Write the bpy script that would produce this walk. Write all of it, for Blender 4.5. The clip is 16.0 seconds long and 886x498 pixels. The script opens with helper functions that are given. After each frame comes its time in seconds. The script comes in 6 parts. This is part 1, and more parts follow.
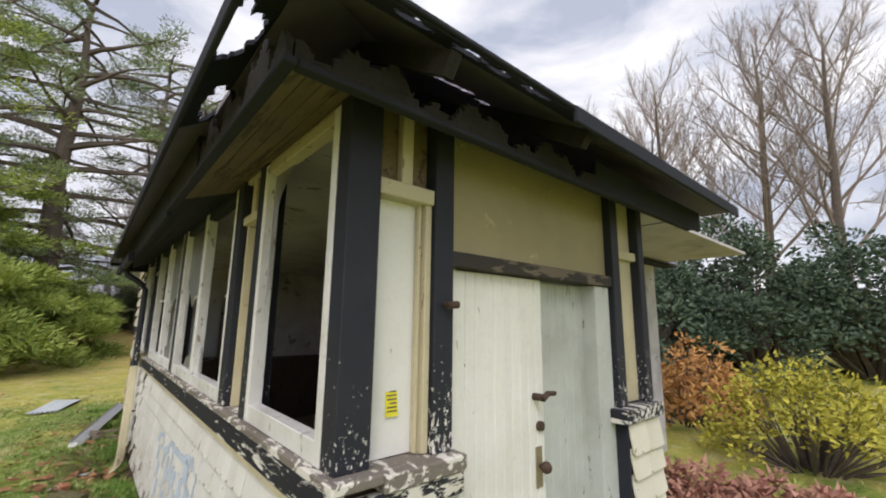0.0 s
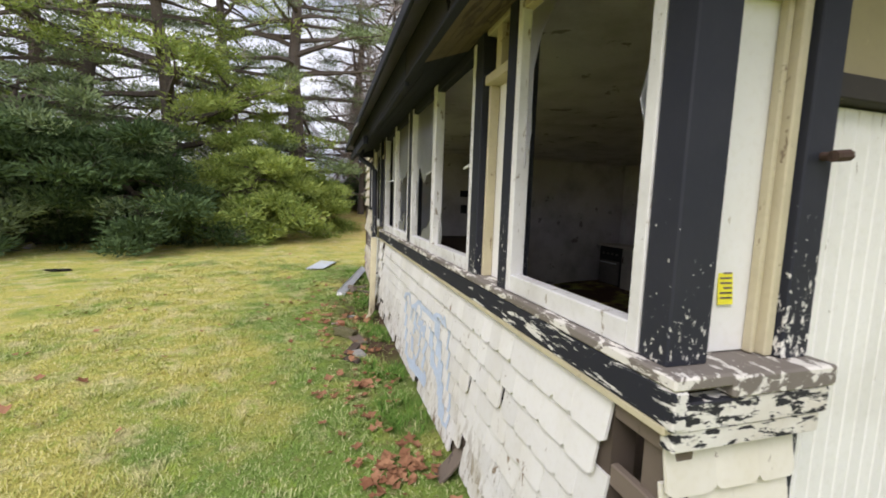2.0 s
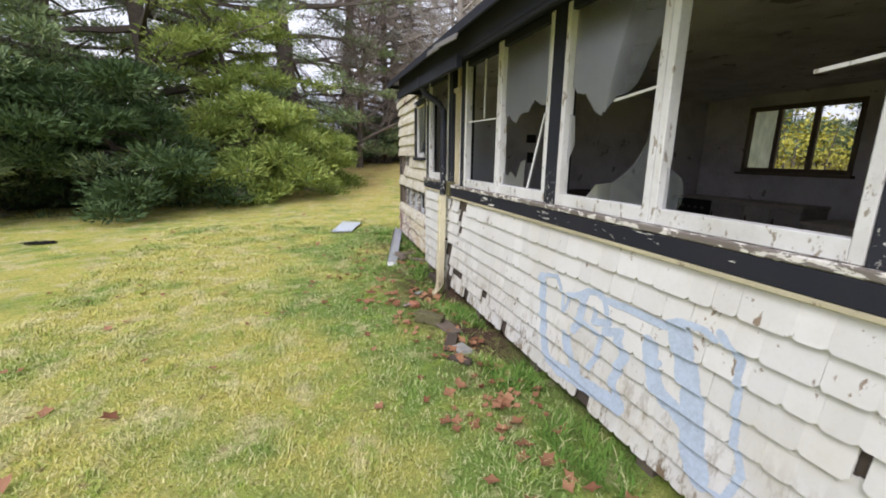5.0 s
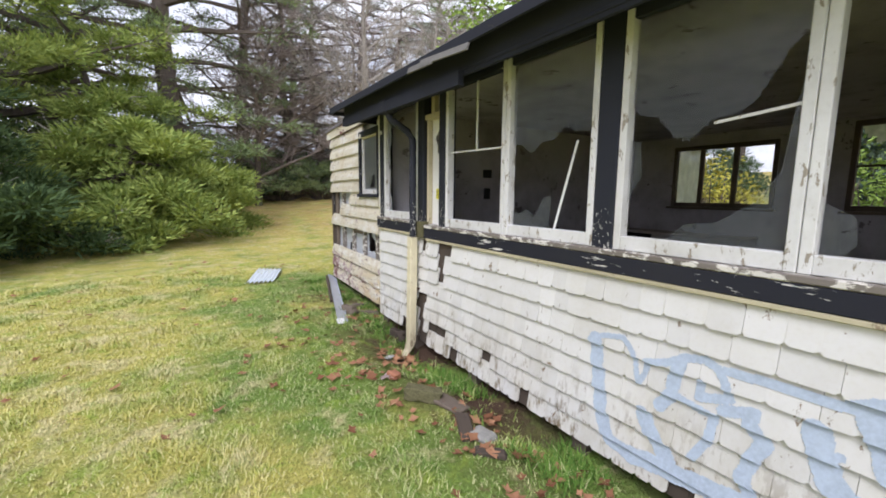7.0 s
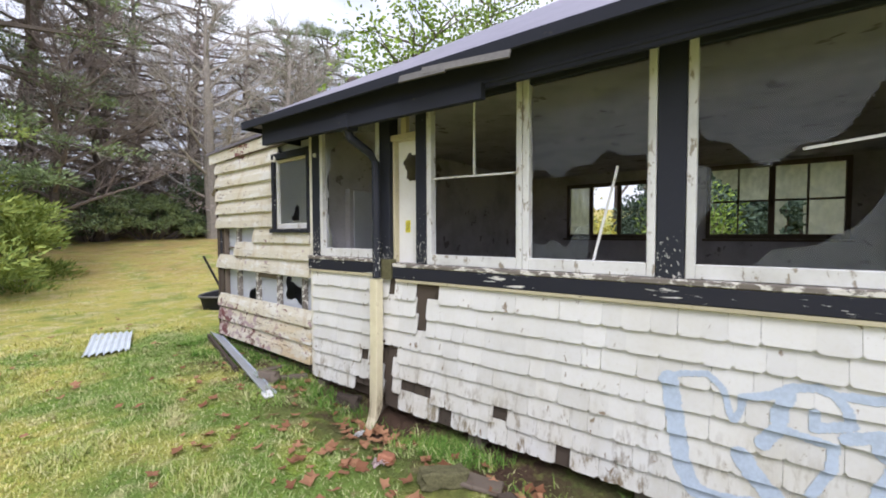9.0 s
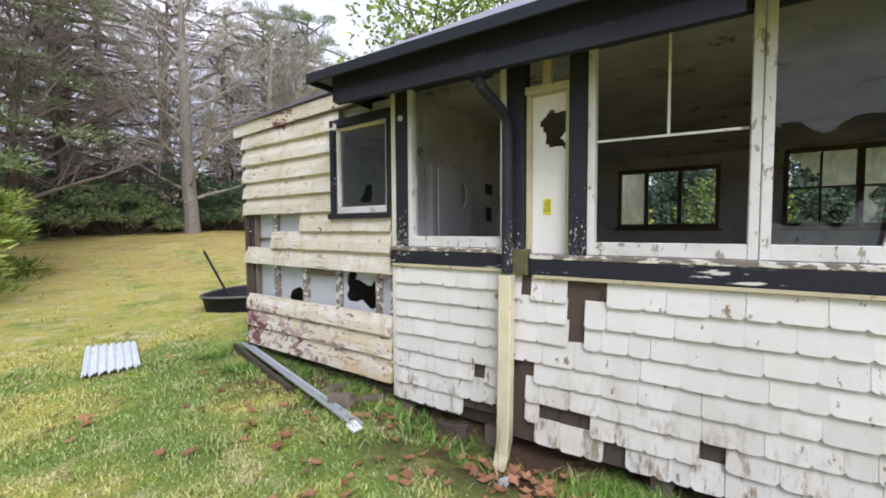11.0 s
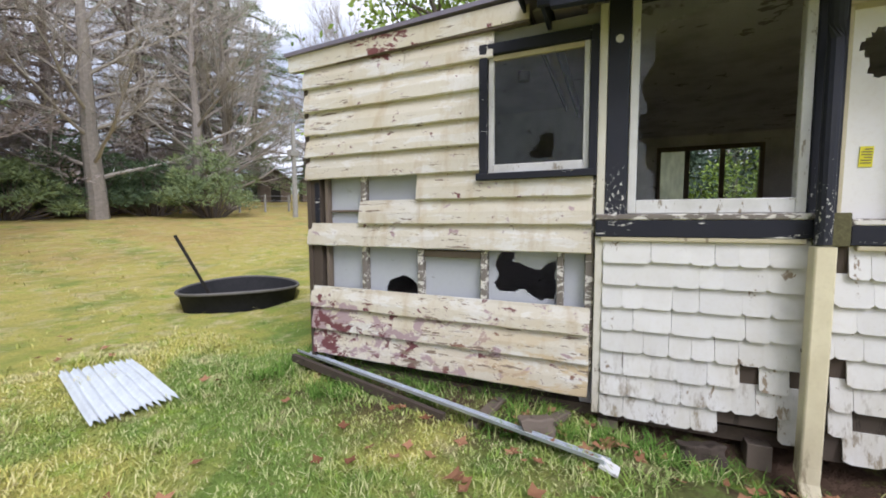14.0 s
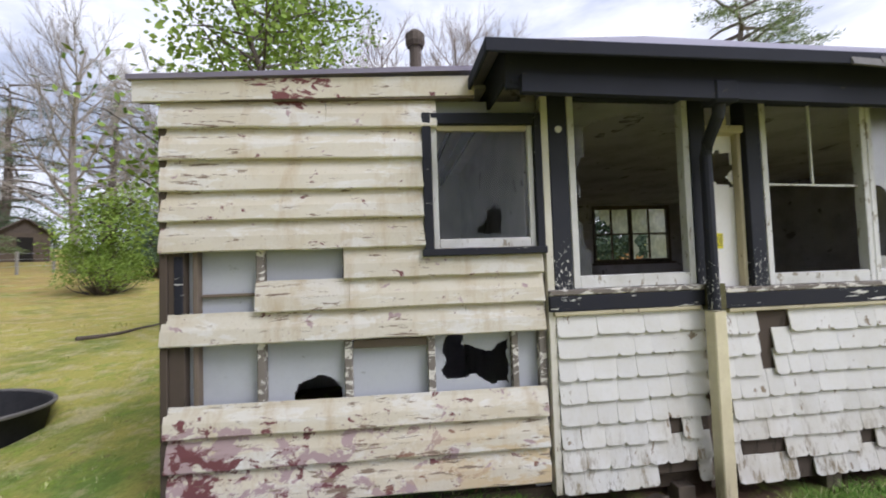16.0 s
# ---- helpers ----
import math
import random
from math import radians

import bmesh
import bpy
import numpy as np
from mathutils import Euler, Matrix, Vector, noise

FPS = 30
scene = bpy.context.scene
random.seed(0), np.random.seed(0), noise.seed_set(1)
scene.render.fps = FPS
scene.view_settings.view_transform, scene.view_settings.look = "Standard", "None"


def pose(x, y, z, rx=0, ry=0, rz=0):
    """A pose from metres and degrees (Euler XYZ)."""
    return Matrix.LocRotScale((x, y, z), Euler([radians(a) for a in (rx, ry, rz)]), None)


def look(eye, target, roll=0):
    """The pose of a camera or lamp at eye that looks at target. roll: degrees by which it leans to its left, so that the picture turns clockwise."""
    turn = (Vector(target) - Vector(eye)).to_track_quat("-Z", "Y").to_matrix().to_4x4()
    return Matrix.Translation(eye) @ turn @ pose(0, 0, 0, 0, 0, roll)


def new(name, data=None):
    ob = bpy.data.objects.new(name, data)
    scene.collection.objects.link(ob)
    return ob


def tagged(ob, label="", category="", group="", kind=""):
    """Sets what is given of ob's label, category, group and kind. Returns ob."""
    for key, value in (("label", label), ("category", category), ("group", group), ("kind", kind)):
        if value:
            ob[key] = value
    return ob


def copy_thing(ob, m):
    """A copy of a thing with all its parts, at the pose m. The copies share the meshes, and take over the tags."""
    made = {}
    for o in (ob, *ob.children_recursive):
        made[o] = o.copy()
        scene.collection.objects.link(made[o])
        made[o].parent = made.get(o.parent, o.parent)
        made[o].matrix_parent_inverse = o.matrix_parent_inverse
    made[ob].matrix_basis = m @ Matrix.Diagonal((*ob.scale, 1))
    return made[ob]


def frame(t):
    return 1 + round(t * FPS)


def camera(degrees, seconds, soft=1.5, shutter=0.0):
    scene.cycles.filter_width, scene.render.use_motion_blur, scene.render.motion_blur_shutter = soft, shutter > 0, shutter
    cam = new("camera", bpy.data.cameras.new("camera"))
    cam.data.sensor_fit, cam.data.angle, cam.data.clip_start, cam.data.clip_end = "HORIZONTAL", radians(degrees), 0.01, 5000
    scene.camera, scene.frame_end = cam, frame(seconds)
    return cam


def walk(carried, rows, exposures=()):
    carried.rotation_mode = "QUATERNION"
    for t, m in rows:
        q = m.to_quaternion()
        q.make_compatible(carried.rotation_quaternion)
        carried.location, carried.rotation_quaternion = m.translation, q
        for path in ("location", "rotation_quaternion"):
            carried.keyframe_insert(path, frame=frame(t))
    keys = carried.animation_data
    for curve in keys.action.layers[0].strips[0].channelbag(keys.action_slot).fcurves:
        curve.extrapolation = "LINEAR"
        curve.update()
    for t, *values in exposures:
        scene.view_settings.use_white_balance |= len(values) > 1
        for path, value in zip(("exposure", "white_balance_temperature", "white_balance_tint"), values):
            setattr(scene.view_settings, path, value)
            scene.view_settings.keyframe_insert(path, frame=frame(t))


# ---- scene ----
cam = camera(94.6, 16.0, soft=1.8, shutter=0.2)
PATH = [
    (0, (-0.663, -1.239, 1.821), (0.619, 0.256, 2.171), 0.8),
    (0.5, (-0.695, -1.189, 1.796), (0.4, 0.471, 2.001), 1.1),
    (1, (-0.751, -1.125, 1.764), (0.147, 0.662, 1.798), 1.3),
    (1.5, (-0.797, -0.983, 1.724), (-0.081, 0.88, 1.586), 1.2),
    (2, (-0.85, -0.765, 1.722), (-0.29, 1.143, 1.509), 2.0),
    (2.5, (-0.97, -0.553, 1.69), (-0.427, 1.355, 1.442), 1.7),
    (3, (-1.197, -0.363, 1.71), (-0.605, 1.519, 1.386), 1.2),
    (3.5, (-1.406, -0.137, 1.657), (-0.966, 1.779, 1.292), 2.0),
    (4, (-1.566, 0.164, 1.687), (-0.993, 2.03, 1.249), 1.2),
    (4.2, (-1.592, 0.268, 1.687), (-1.003, 2.126, 1.241), 1.0),
    (6.3, (-1.912, 1.486, 1.594), (-1.008, 3.24, 1.268), 1.2),
    (6.5, (-1.956, 1.566, 1.598), (-0.97, 3.283, 1.318), 1.0),
    (7, (-2.125, 1.801, 1.635), (-1.063, 3.475, 1.373), 0.6),
    (7.5, (-2.216, 2.064, 1.627), (-0.984, 3.63, 1.453), 0.4),
    (8, (-2.309, 2.408, 1.625), (-0.991, 3.883, 1.33), 0.2),
    (8.5, (-2.463, 2.67, 1.625), (-0.89, 3.899, 1.505), -0.4),
    (9, (-2.601, 3.0, 1.59), (-1.0, 4.196, 1.51), -0.2),
    (9.5, (-2.601, 3.397, 1.61), (-1.065, 4.668, 1.454), -0.4),
    (9.7, (-2.617, 3.536, 1.633), (-1.05, 4.768, 1.472), -0.7),
    (11.8, (-2.614, 4.985, 1.434), (-0.863, 5.948, 1.363), -0.1),
    (12, (-2.614, 5.108, 1.43), (-0.824, 5.994, 1.33), -0.3),
    (12.5, (-2.631, 5.485, 1.407), (-0.821, 6.325, 1.281), -0.3),
    (13, (-2.646, 5.87, 1.407), (-0.904, 6.827, 1.185), -0.3),
    (13.5, (-2.727, 6.219, 1.368), (-0.96, 7.14, 1.196), -0.0),
    (14, (-2.706, 6.576, 1.352), (-0.861, 7.33, 1.193), -0.3),
    (14.5, (-2.616, 6.868, 1.376), (-0.734, 7.528, 1.234), -0.3),
    (15, (-2.581, 7.135, 1.44), (-0.637, 7.582, 1.291), -0.7),
    (15.5, (-2.568, 7.399, 1.504), (-0.575, 7.533, 1.411), -1.5),
    (16, (-2.479, 7.635, 1.536), (-0.497, 7.376, 1.618), -1.9),
]
walk(cam, [(t, look(eye, target, roll)) for t, eye, target, roll in PATH],
     [(0, 0.28, 6500, 15), (1, 0.43, 6450, 16), (2, 0.55, 6350, 17), (3, 0.62, 6200, 18), (4, 0.58, 6150, 18), (9, 0.64, 5980, 18), (14.5, 0.57, 5980, 18), (16, 0.42, 5980, 18)])

# ---- world and light ----
world = bpy.data.worlds.new("world")
scene.world = world
world.use_nodes = True


def setup_world():
    nt = world.node_tree
    bg = nt.nodes["Background"]
    sky = nt.nodes.new("ShaderNodeTexSky")
    sky.sky_type, sky.sun_disc = "NISHITA", False
    sky.sun_elevation, sky.sun_rotation = radians(38), radians(250)
    sky.air_density, sky.dust_density = 1.2, 2.5
    tc = nt.nodes.new("ShaderNodeTexCoord")
    mp = nt.nodes.new("ShaderNodeMapping")
    mp.inputs["Scale"].default_value = (1.6, 1.6, 4.0)
    n1 = nt.nodes.new("ShaderNodeTexNoise")
    n1.inputs["Scale"].default_value, n1.inputs["Detail"].default_value = 1.7, 7
    n1.inputs["Roughness"].default_value = 0.55
    n1.inputs["Distortion"].default_value = 0.4
    ramp = nt.nodes.new("ShaderNodeValToRGB")
    e = ramp.color_ramp.elements
    e[0].position, e[0].color = 0.36, (4.6, 5.1, 6.1, 1)
    e[1].position, e[1].color = 0.60, (9.6, 9.7, 9.8, 1)
    mix = nt.nodes.new("ShaderNodeMix")
    mix.data_type = "RGBA"
    mix.inputs[0].default_value = 0.88
    nt.links.new(tc.outputs["Generated"], mp.inputs[0])
    nt.links.new(mp.outputs[0], n1.inputs["Vector"])
    nt.links.new(n1.outputs["Fac"], ramp.inputs[0])
    nt.links.new(sky.outputs[0], mix.inputs[6])
    nt.links.new(ramp.outputs[0], mix.inputs[7])
    nt.links.new(mix.outputs[2], bg.inputs[0])
    bg.inputs[1].default_value = 0.10


setup_world()
sun = new("sun", bpy.data.lights.new("sun", "SUN"))
sun.data.energy, sun.data.angle, sun.data.color = 1.5, radians(25), (1.0, 0.98, 0.95)
sun.matrix_world = look((-6, -3, 9), (0, 3, 0))

# ---- materials ----


def rgb(c):
    return (c[0], c[1], c[2], 1.0)


class Mat:
    """A small builder for layered procedural paints and surfaces."""

    def __init__(self, name, rough=0.7, metal=0.0, spec=0.3):
        self.m = bpy.data.materials.new(name)
        self.m.use_nodes = True
        self.nt = self.m.node_tree
        self.b = self.nt.nodes["Principled BSDF"]
        self.b.inputs["Roughness"].default_value = rough
        self.b.inputs["Metallic"].default_value = metal
        self.b.inputs["Specular IOR Level"].default_value = spec
        tc = self.nt.nodes.new("ShaderNodeTexCoord")
        geo = self.nt.nodes.new("ShaderNodeNewGeometry")
        self.info = self.nt.nodes.new("ShaderNodeObjectInfo")
        self.geo = geo
        self.pos = geo.outputs["Position"]
        self.col = None
        self.h = None

    def noise(self, scale, detail=4, rough=0.55, stretch=(1, 1, 1), dist=0.0, shift=False):
        mp = self.nt.nodes.new("ShaderNodeMapping")
        mp.inputs["Scale"].default_value = stretch
        self.nt.links.new(self.pos, mp.inputs[0])
        if shift:
            mul = self.nt.nodes.new("ShaderNodeMath")
            mul.operation, mul.inputs[1].default_value = "MULTIPLY", 37.0
            self.nt.links.new(self.info.outputs["Random"], mul.inputs[0])
            self.nt.links.new(mul.outputs[0], mp.inputs[1])
        n = self.nt.nodes.new("ShaderNodeTexNoise")
        n.inputs["Scale"].default_value, n.inputs["Detail"].default_value = scale, detail
        n.inputs["Roughness"].default_value, n.inputs["Distortion"].default_value = rough, dist
        self.nt.links.new(mp.outputs[0], n.inputs["Vector"])
        return n.outputs["Fac"]

    def ramp(self, fac, lo, hi, a=0.0, b=1.0):
        r = self.nt.nodes.new("ShaderNodeMapRange")
        r.inputs[1].default_value, r.inputs[2].default_value = lo, hi
        r.inputs[3].default_value, r.inputs[4].default_value = a, b
        self.nt.links.new(fac, r.inputs[0])
        return r.outputs[0]

    def math(self, op, a, b):
        m = self.nt.nodes.new("ShaderNodeMath")
        m.operation = op
        for i, v in enumerate((a, b)):
            if isinstance(v, (int, float)):
                m.inputs[i].default_value = v
            else:
                self.nt.links.new(v, m.inputs[i])
        return m.outputs[0]

    def base(self, c):
        n = self.nt.nodes.new("ShaderNodeRGB")
        n.outputs[0].default_value = rgb(c)
        self.col = n.outputs[0]
        return self

    def over(self, fac, c):
        x = self.nt.nodes.new("ShaderNodeMix")
        x.data_type = "RGBA"
        if isinstance(fac, (int, float)):
            x.inputs[0].default_value = fac
        else:
            self.nt.links.new(fac, x.inputs[0])
        self.nt.links.new(self.col, x.inputs[6])
        if isinstance(c, tuple):
            x.inputs[7].default_value = rgb(c)
        else:
            self.nt.links.new(c, x.inputs[7])
        self.col = x.outputs[2]
        return self

    def bump(self, height, strength=0.3, dist=0.01):
        b = self.nt.nodes.new("ShaderNodeBump")
        b.inputs["Strength"].default_value, b.inputs["Distance"].default_value = strength, dist
        self.nt.links.new(height, b.inputs["Height"])
        if self.h is not None:
            self.nt.links.new(self.h, b.inputs["Normal"])
        self.h = b.outputs[0]
        return self

    def vary(self, amount):
        """Brightness that differs from piece to piece."""
        hs = self.nt.nodes.new("ShaderNodeHueSaturation")
        self.nt.links.new(self.ramp(self.info.outputs["Random"], 0, 1, 1 - amount, 1 + amount), hs.inputs["Value"])
        self.nt.links.new(self.col, hs.inputs["Color"])
        self.col = hs.outputs[0]
        return self

    def low(self, z0, z1):
        """0 above height z1, 1 below z0, for splash dirt near the soil."""
        s = self.nt.nodes.new("ShaderNodeSeparateXYZ")
        self.nt.links.new(self.pos, s.inputs[0])
        return self.ramp(s.outputs[2], z0, z1, 1.0, 0.0)

    def axis(self, k, lo, hi):
        s = self.nt.nodes.new("ShaderNodeSeparateXYZ")
        self.nt.links.new(self.pos, s.inputs[0])
        return self.ramp(s.outputs[k], lo, hi)

    def done(self):
        self.nt.links.new(self.col, self.b.inputs["Base Color"])
        if self.h is not None:
            self.nt.links.new(self.h, self.b.inputs["Normal"])
        return self.m


def painted(name, paint, under, amount=0.6, dirt=(0.2, 0.16, 0.1), dirt_amount=0.35, scale=14, stretch=(1, 1, 1), rough=0.6, splash=None, vary=0.04, wear=None, cluster=0.0, toward=None):
    """Old flaking paint over a coat or wood that shows through."""
    m = Mat(name, rough)
    m.base(paint)
    m.over(m.ramp(m.noise(2.2, 5, 0.6), 0.45, 0.75, 0, dirt_amount), dirt)
    m.over(m.ramp(m.noise(45, 3), 0.5, 0.8, 0, 0.18), dirt)
    field = m.noise(scale, 8, 0.68, stretch, 0.3)
    if cluster:
        field = m.math("ADD", field, m.ramp(m.noise(1.7, 3, 0.5, (1, 1, 1)), 0.3, 0.7, -cluster, cluster))
    if wear:
        field = m.math("ADD", field, m.math("MULTIPLY", m.low(wear[0], wear[1]), wear[2]))
    if toward:
        field = m.math("ADD", field, m.math("MULTIPLY", m.axis(1, toward[0], toward[1]), toward[2]))
    chip = m.ramp(field, amount, amount + 0.015)
    m.over(chip, under)
    if splash:
        f = m.math("MULTIPLY", m.low(splash[0], splash[1]), m.ramp(m.noise(15, 8, 0.7, (1, 1, 0.3)), 0.52, 0.62))
        m.over(f, (0.19, 0.14, 0.085))
        g = m.math("MULTIPLY", m.low(splash[0], splash[1] + 0.25), m.ramp(m.noise(4, 6, 0.7, (1, 1, 0.4)), 0.4, 0.7, 0, 0.55))
        m.over(g, (0.42, 0.37, 0.24))
    if vary:
        m.vary(vary)
    m.bump(chip, 0.35, -0.002).bump(m.noise(60, 4, 0.6, stretch), 0.15, 0.003)
    return m.done()


WHITE_SHINGLE = painted("white_shingle_paint", (0.69, 0.68, 0.65), (0.27, 0.21, 0.15), 0.65, (0.50, 0.46, 0.34), 0.35, 18, (1, 1, 0.5), 0.65, (0.10, 0.58), 0.06, None, 0.06)
CREAM_SHINGLE = painted("cream_shingle_paint", (0.72, 0.69, 0.60), (0.27, 0.21, 0.15), 0.655, (0.5, 0.44, 0.26), 0.4, 16, (1, 1, 0.7), 0.6, (0.1, 0.4), 0.05)
BLACK_PAINT = painted("black_flaking_paint", (0.019, 0.020, 0.029), (0.70, 0.68, 0.63), 0.635, (0.032, 0.031, 0.036), 0.4, 30, (1, 0.16, 1.1), 0.7, None, 0, None, 0.09, (1.7, -0.05, 0.125))
BLACK_POST = painted("black_post_paint", (0.021, 0.023, 0.033), (0.74, 0.72, 0.66), 0.735, (0.04, 0.04, 0.05), 0.5, 62, (1, 1, 0.55), 0.6, None, 0, (1.30, 1.95, 0.175), 0.05)
BLACK_PLAIN = painted("black_eave_paint", (0.024, 0.026, 0.038), (0.05, 0.045, 0.04), 0.66, (0.018, 0.018, 0.024), 0.5, 12, (1, 0.4, 1), 0.85, None, 0)
FRAME_WHITE = painted("white_sash_paint", (0.72, 0.715, 0.70), (0.33, 0.29, 0.23), 0.60, (0.40, 0.38, 0.32), 0.6, 22, (1, 1, 0.4), 0.5, None, 0.03)
SILL_WOOD = painted("weathered_sill", (0.21, 0.185, 0.16), (0.70, 0.67, 0.61), 0.53, (0.12, 0.1, 0.08), 0.5, 24, (1, 0.4, 1), 0.8, None, 0)
CREAM_TRIM = painted("cream_trim_paint", (0.56, 0.50, 0.34), (0.26, 0.2, 0.13), 0.63, (0.27, 0.23, 0.14), 0.5, 20, (1, 1, 0.4), 0.6, None, 0.03)
OLIVE_WALL = painted("cream_plaster_wall", (0.36, 0.31, 0.18), (0.46, 0.39, 0.22), 0.64, (0.24, 0.21, 0.125), 0.5, 9, (1, 1, 1), 0.7, None, 0)
SOFFIT = painted("soffit_board_paint", (0.20, 0.15, 0.085), (0.10, 0.075, 0.05), 0.56, (0.09, 0.07, 0.045), 0.6, 12, (1, 0.15, 1), 0.75, None, 0.08)
DOOR_WHITE = painted("white_door_paint", (0.80, 0.79, 0.75), (0.3, 0.25, 0.19), 0.655, (0.5, 0.48, 0.4), 0.35, 20, (1, 1, 0.25), 0.5, None, 0.03)
CORNER_PAINT = painted("white_over_black_corner_paint", (0.76, 0.74, 0.68), (0.025, 0.025, 0.032), 0.53, (0.42, 0.34, 0.24), 0.5, 27, (0.5, 0.5, 1.6), 0.6, None, 0, None, 0.06)
# mouldy door white, greyed so the colour carries the shade of the recess
DOOR_SHADED = painted("shaded_mouldy_door_paint", (0.52, 0.54, 0.52), (0.22, 0.22, 0.19), 0.61, (0.30, 0.31, 0.26), 0.7, 11, (1, 1, 0.3), 0.6, None, 0.03)
PANEL_WHITE = painted("white_panel_paint", (0.80, 0.79, 0.76), (0.5, 0.45, 0.35), 0.72, (0.6, 0.55, 0.42), 0.35, 10, (1, 1, 0.5), 0.55, None, 0)
LINING = painted("grey_lining_sheet", (0.50, 0.52, 0.55), (0.36, 0.37, 0.38), 0.66, (0.36, 0.37, 0.4), 0.5, 8, (1, 1, 1), 0.7, None, 0)
SHEATH = painted("dark_sheathing", (0.085, 0.065, 0.05), (0.05, 0.04, 0.03), 0.6, (0.06, 0.05, 0.04), 0.6, 14, (1, 1, 0.2), 0.9, None, 0.15)
BARE_WOOD = painted("bare_grey_wood", (0.17, 0.135, 0.105), (0.1, 0.08, 0.06), 0.6, (0.1, 0.08, 0.06), 0.6, 14, (1, 1, 0.2), 0.85, None, 0.15)
DARK_WALL = painted("sooty_inner_wall", (0.56, 0.54, 0.55), (0.22, 0.2, 0.2), 0.62, (0.2, 0.19, 0.2), 0.6, 4, (1, 1, 1), 0.85, None, 0)
LINTEL_WOOD = painted("dark_lintel_wood", (0.045, 0.04, 0.036), (0.16, 0.13, 0.1), 0.56, (0.03, 0.028, 0.026), 0.5, 12, (0.3, 1, 1), 0.8, None, 0)
PVC = painted("cream_pvc", (0.76, 0.69, 0.48), (0.6, 0.52, 0.33), 0.66, (0.45, 0.38, 0.22), 0.5, 10, (1, 1, 0.3), 0.4, (0.0, 0.25), 0)


def weatherboard_material():
    m = Mat("cream_weatherboard_paint", 0.55)
    m.base((0.66, 0.615, 0.51))
    m.over(m.ramp(m.noise(3.2, 7, 0.7, (1, 0.6, 2.5), 0.4), 0.52, 0.56, 0, 0.7), (0.77, 0.76, 0.73))
    m.over(m.ramp(m.noise(1.6, 5, 0.6, (1, 1, 2.5)), 0.42, 0.7, 0, 0.55), (0.58, 0.50, 0.34))
    m.over(m.ramp(m.noise(7, 6, 0.7, (1, 1, 0.25)), 0.52, 0.70, 0, 0.5), (0.44, 0.31, 0.15))
    m.over(m.ramp(m.noise(60, 3), 0.55, 0.8, 0, 0.2), (0.3, 0.25, 0.16))
    # maroon undercoat on the lowest boards and the end of the fascia
    s = m.math("MULTIPLY", m.low(0.45, 0.85), m.axis(1, 6.4, 8.9))
    pat = m.noise(6.5, 9, 0.68, (1, 0.8, 1.3), 0.4)
    m.over(m.ramp(m.math("ADD", pat, m.math("MULTIPLY", s, 0.17)), 0.63, 0.645), (0.42, 0.31, 0.31))
    m.over(m.ramp(m.math("ADD", m.noise(9, 9, 0.7, (1, 0.8, 1.3), 0.4), m.math("MULTIPLY", s, 0.135)), 0.64, 0.655), (0.17, 0.065, 0.068))
    m.over(m.math("MULTIPLY", m.math("MULTIPLY", m.low(0.4, 0.7), m.axis(1, 7.9, 7.0)), m.ramp(m.noise(5, 7, 0.68, (1, 0.6, 1.6), 0.4), 0.47, 0.53, 0, 0.75)), (0.56, 0.42, 0.22))
    f = m.math("MULTIPLY", m.axis(2, 2.50, 2.56), m.math("MULTIPLY", m.axis(1, 7.5, 8.1), m.axis(1, 8.75, 8.3)))
    m.over(m.ramp(m.math("ADD", m.noise(8, 9, 0.7, (1, 0.7, 1.5), 0.4), m.math("MULTIPLY", f, 0.14)), 0.66, 0.675), (0.20, 0.075, 0.075))
    field = m.math("ADD", m.noise(17, 9, 0.7, (1, 0.28, 2.2), 0.3), m.ramp(m.noise(1.5, 3), 0.3, 0.7, -0.07, 0.07))
    chip = m.ramp(field, 0.615, 0.63)
    m.over(chip, (0.24, 0.18, 0.13))
    m.vary(0.05)
    m.bump(chip, 0.5, -0.003).bump(m.noise(40, 5, 0.6, (1, 0.15, 1)), 0.2, 0.003)
    return m.done()


WEATHER = weatherboard_material()


def plain(name, c, rough=0.7, metal=0.0, var=0.25, scale=8, bump=0.2, spec=0.3):
    m = Mat(name, rough, metal, spec)
    m.base(c)
    d = tuple(v * (1 - var) for v in c)
    m.over(m.ramp(m.noise(scale, 6, 0.65), 0.35, 0.65, 0, 0.9), d)
    m.over(m.ramp(m.noise(scale * 6, 4, 0.6), 0.4, 0.7, 0, 0.5), tuple(min(1, v * (1 + var)) for v in c))
    m.vary(0.1)
    m.bump(m.noise(scale * 7, 5), bump, 0.004)
    return m.done()


ROOF = plain("grey_metal_roof", (0.30, 0.27, 0.33), 0.42, 0.35, 0.2, 2)
GALV = plain("galvanised_steel", (0.58, 0.62, 0.68), 0.35, 0.35, 0.2, 6)
SHEET = plain("pale_blue_sheet", (0.76, 0.81, 0.84), 0.5, 0.0, 0.15, 5)
TUB = plain("black_plastic", (0.026, 0.026, 0.028), 0.7, 0, 0.4, 9, 0.2, 0.2)
RUST = plain("rusty_iron", (0.10, 0.065, 0.05), 0.7, 0.4, 0.5, 30)
BRASS = plain("worn_brass", (0.35, 0.29, 0.2), 0.5, 0.5, 0.3, 30)
YELLOW = plain("yellow_label", (0.75, 0.68, 0.04), 0.5, 0, 0.1, 30)
SOIL_BROWN = plain("soil_brown", (0.13, 0.085, 0.055), 0.95, 0, 0.5, 14, 0.6)
CLOTH = plain("pale_rag", (0.65, 0.52, 0.5), 0.9, 0, 0.3, 20)
MOSSY = plain("mossy_timber", (0.13, 0.12, 0.06), 0.95, 0, 0.5, 10, 0.5)
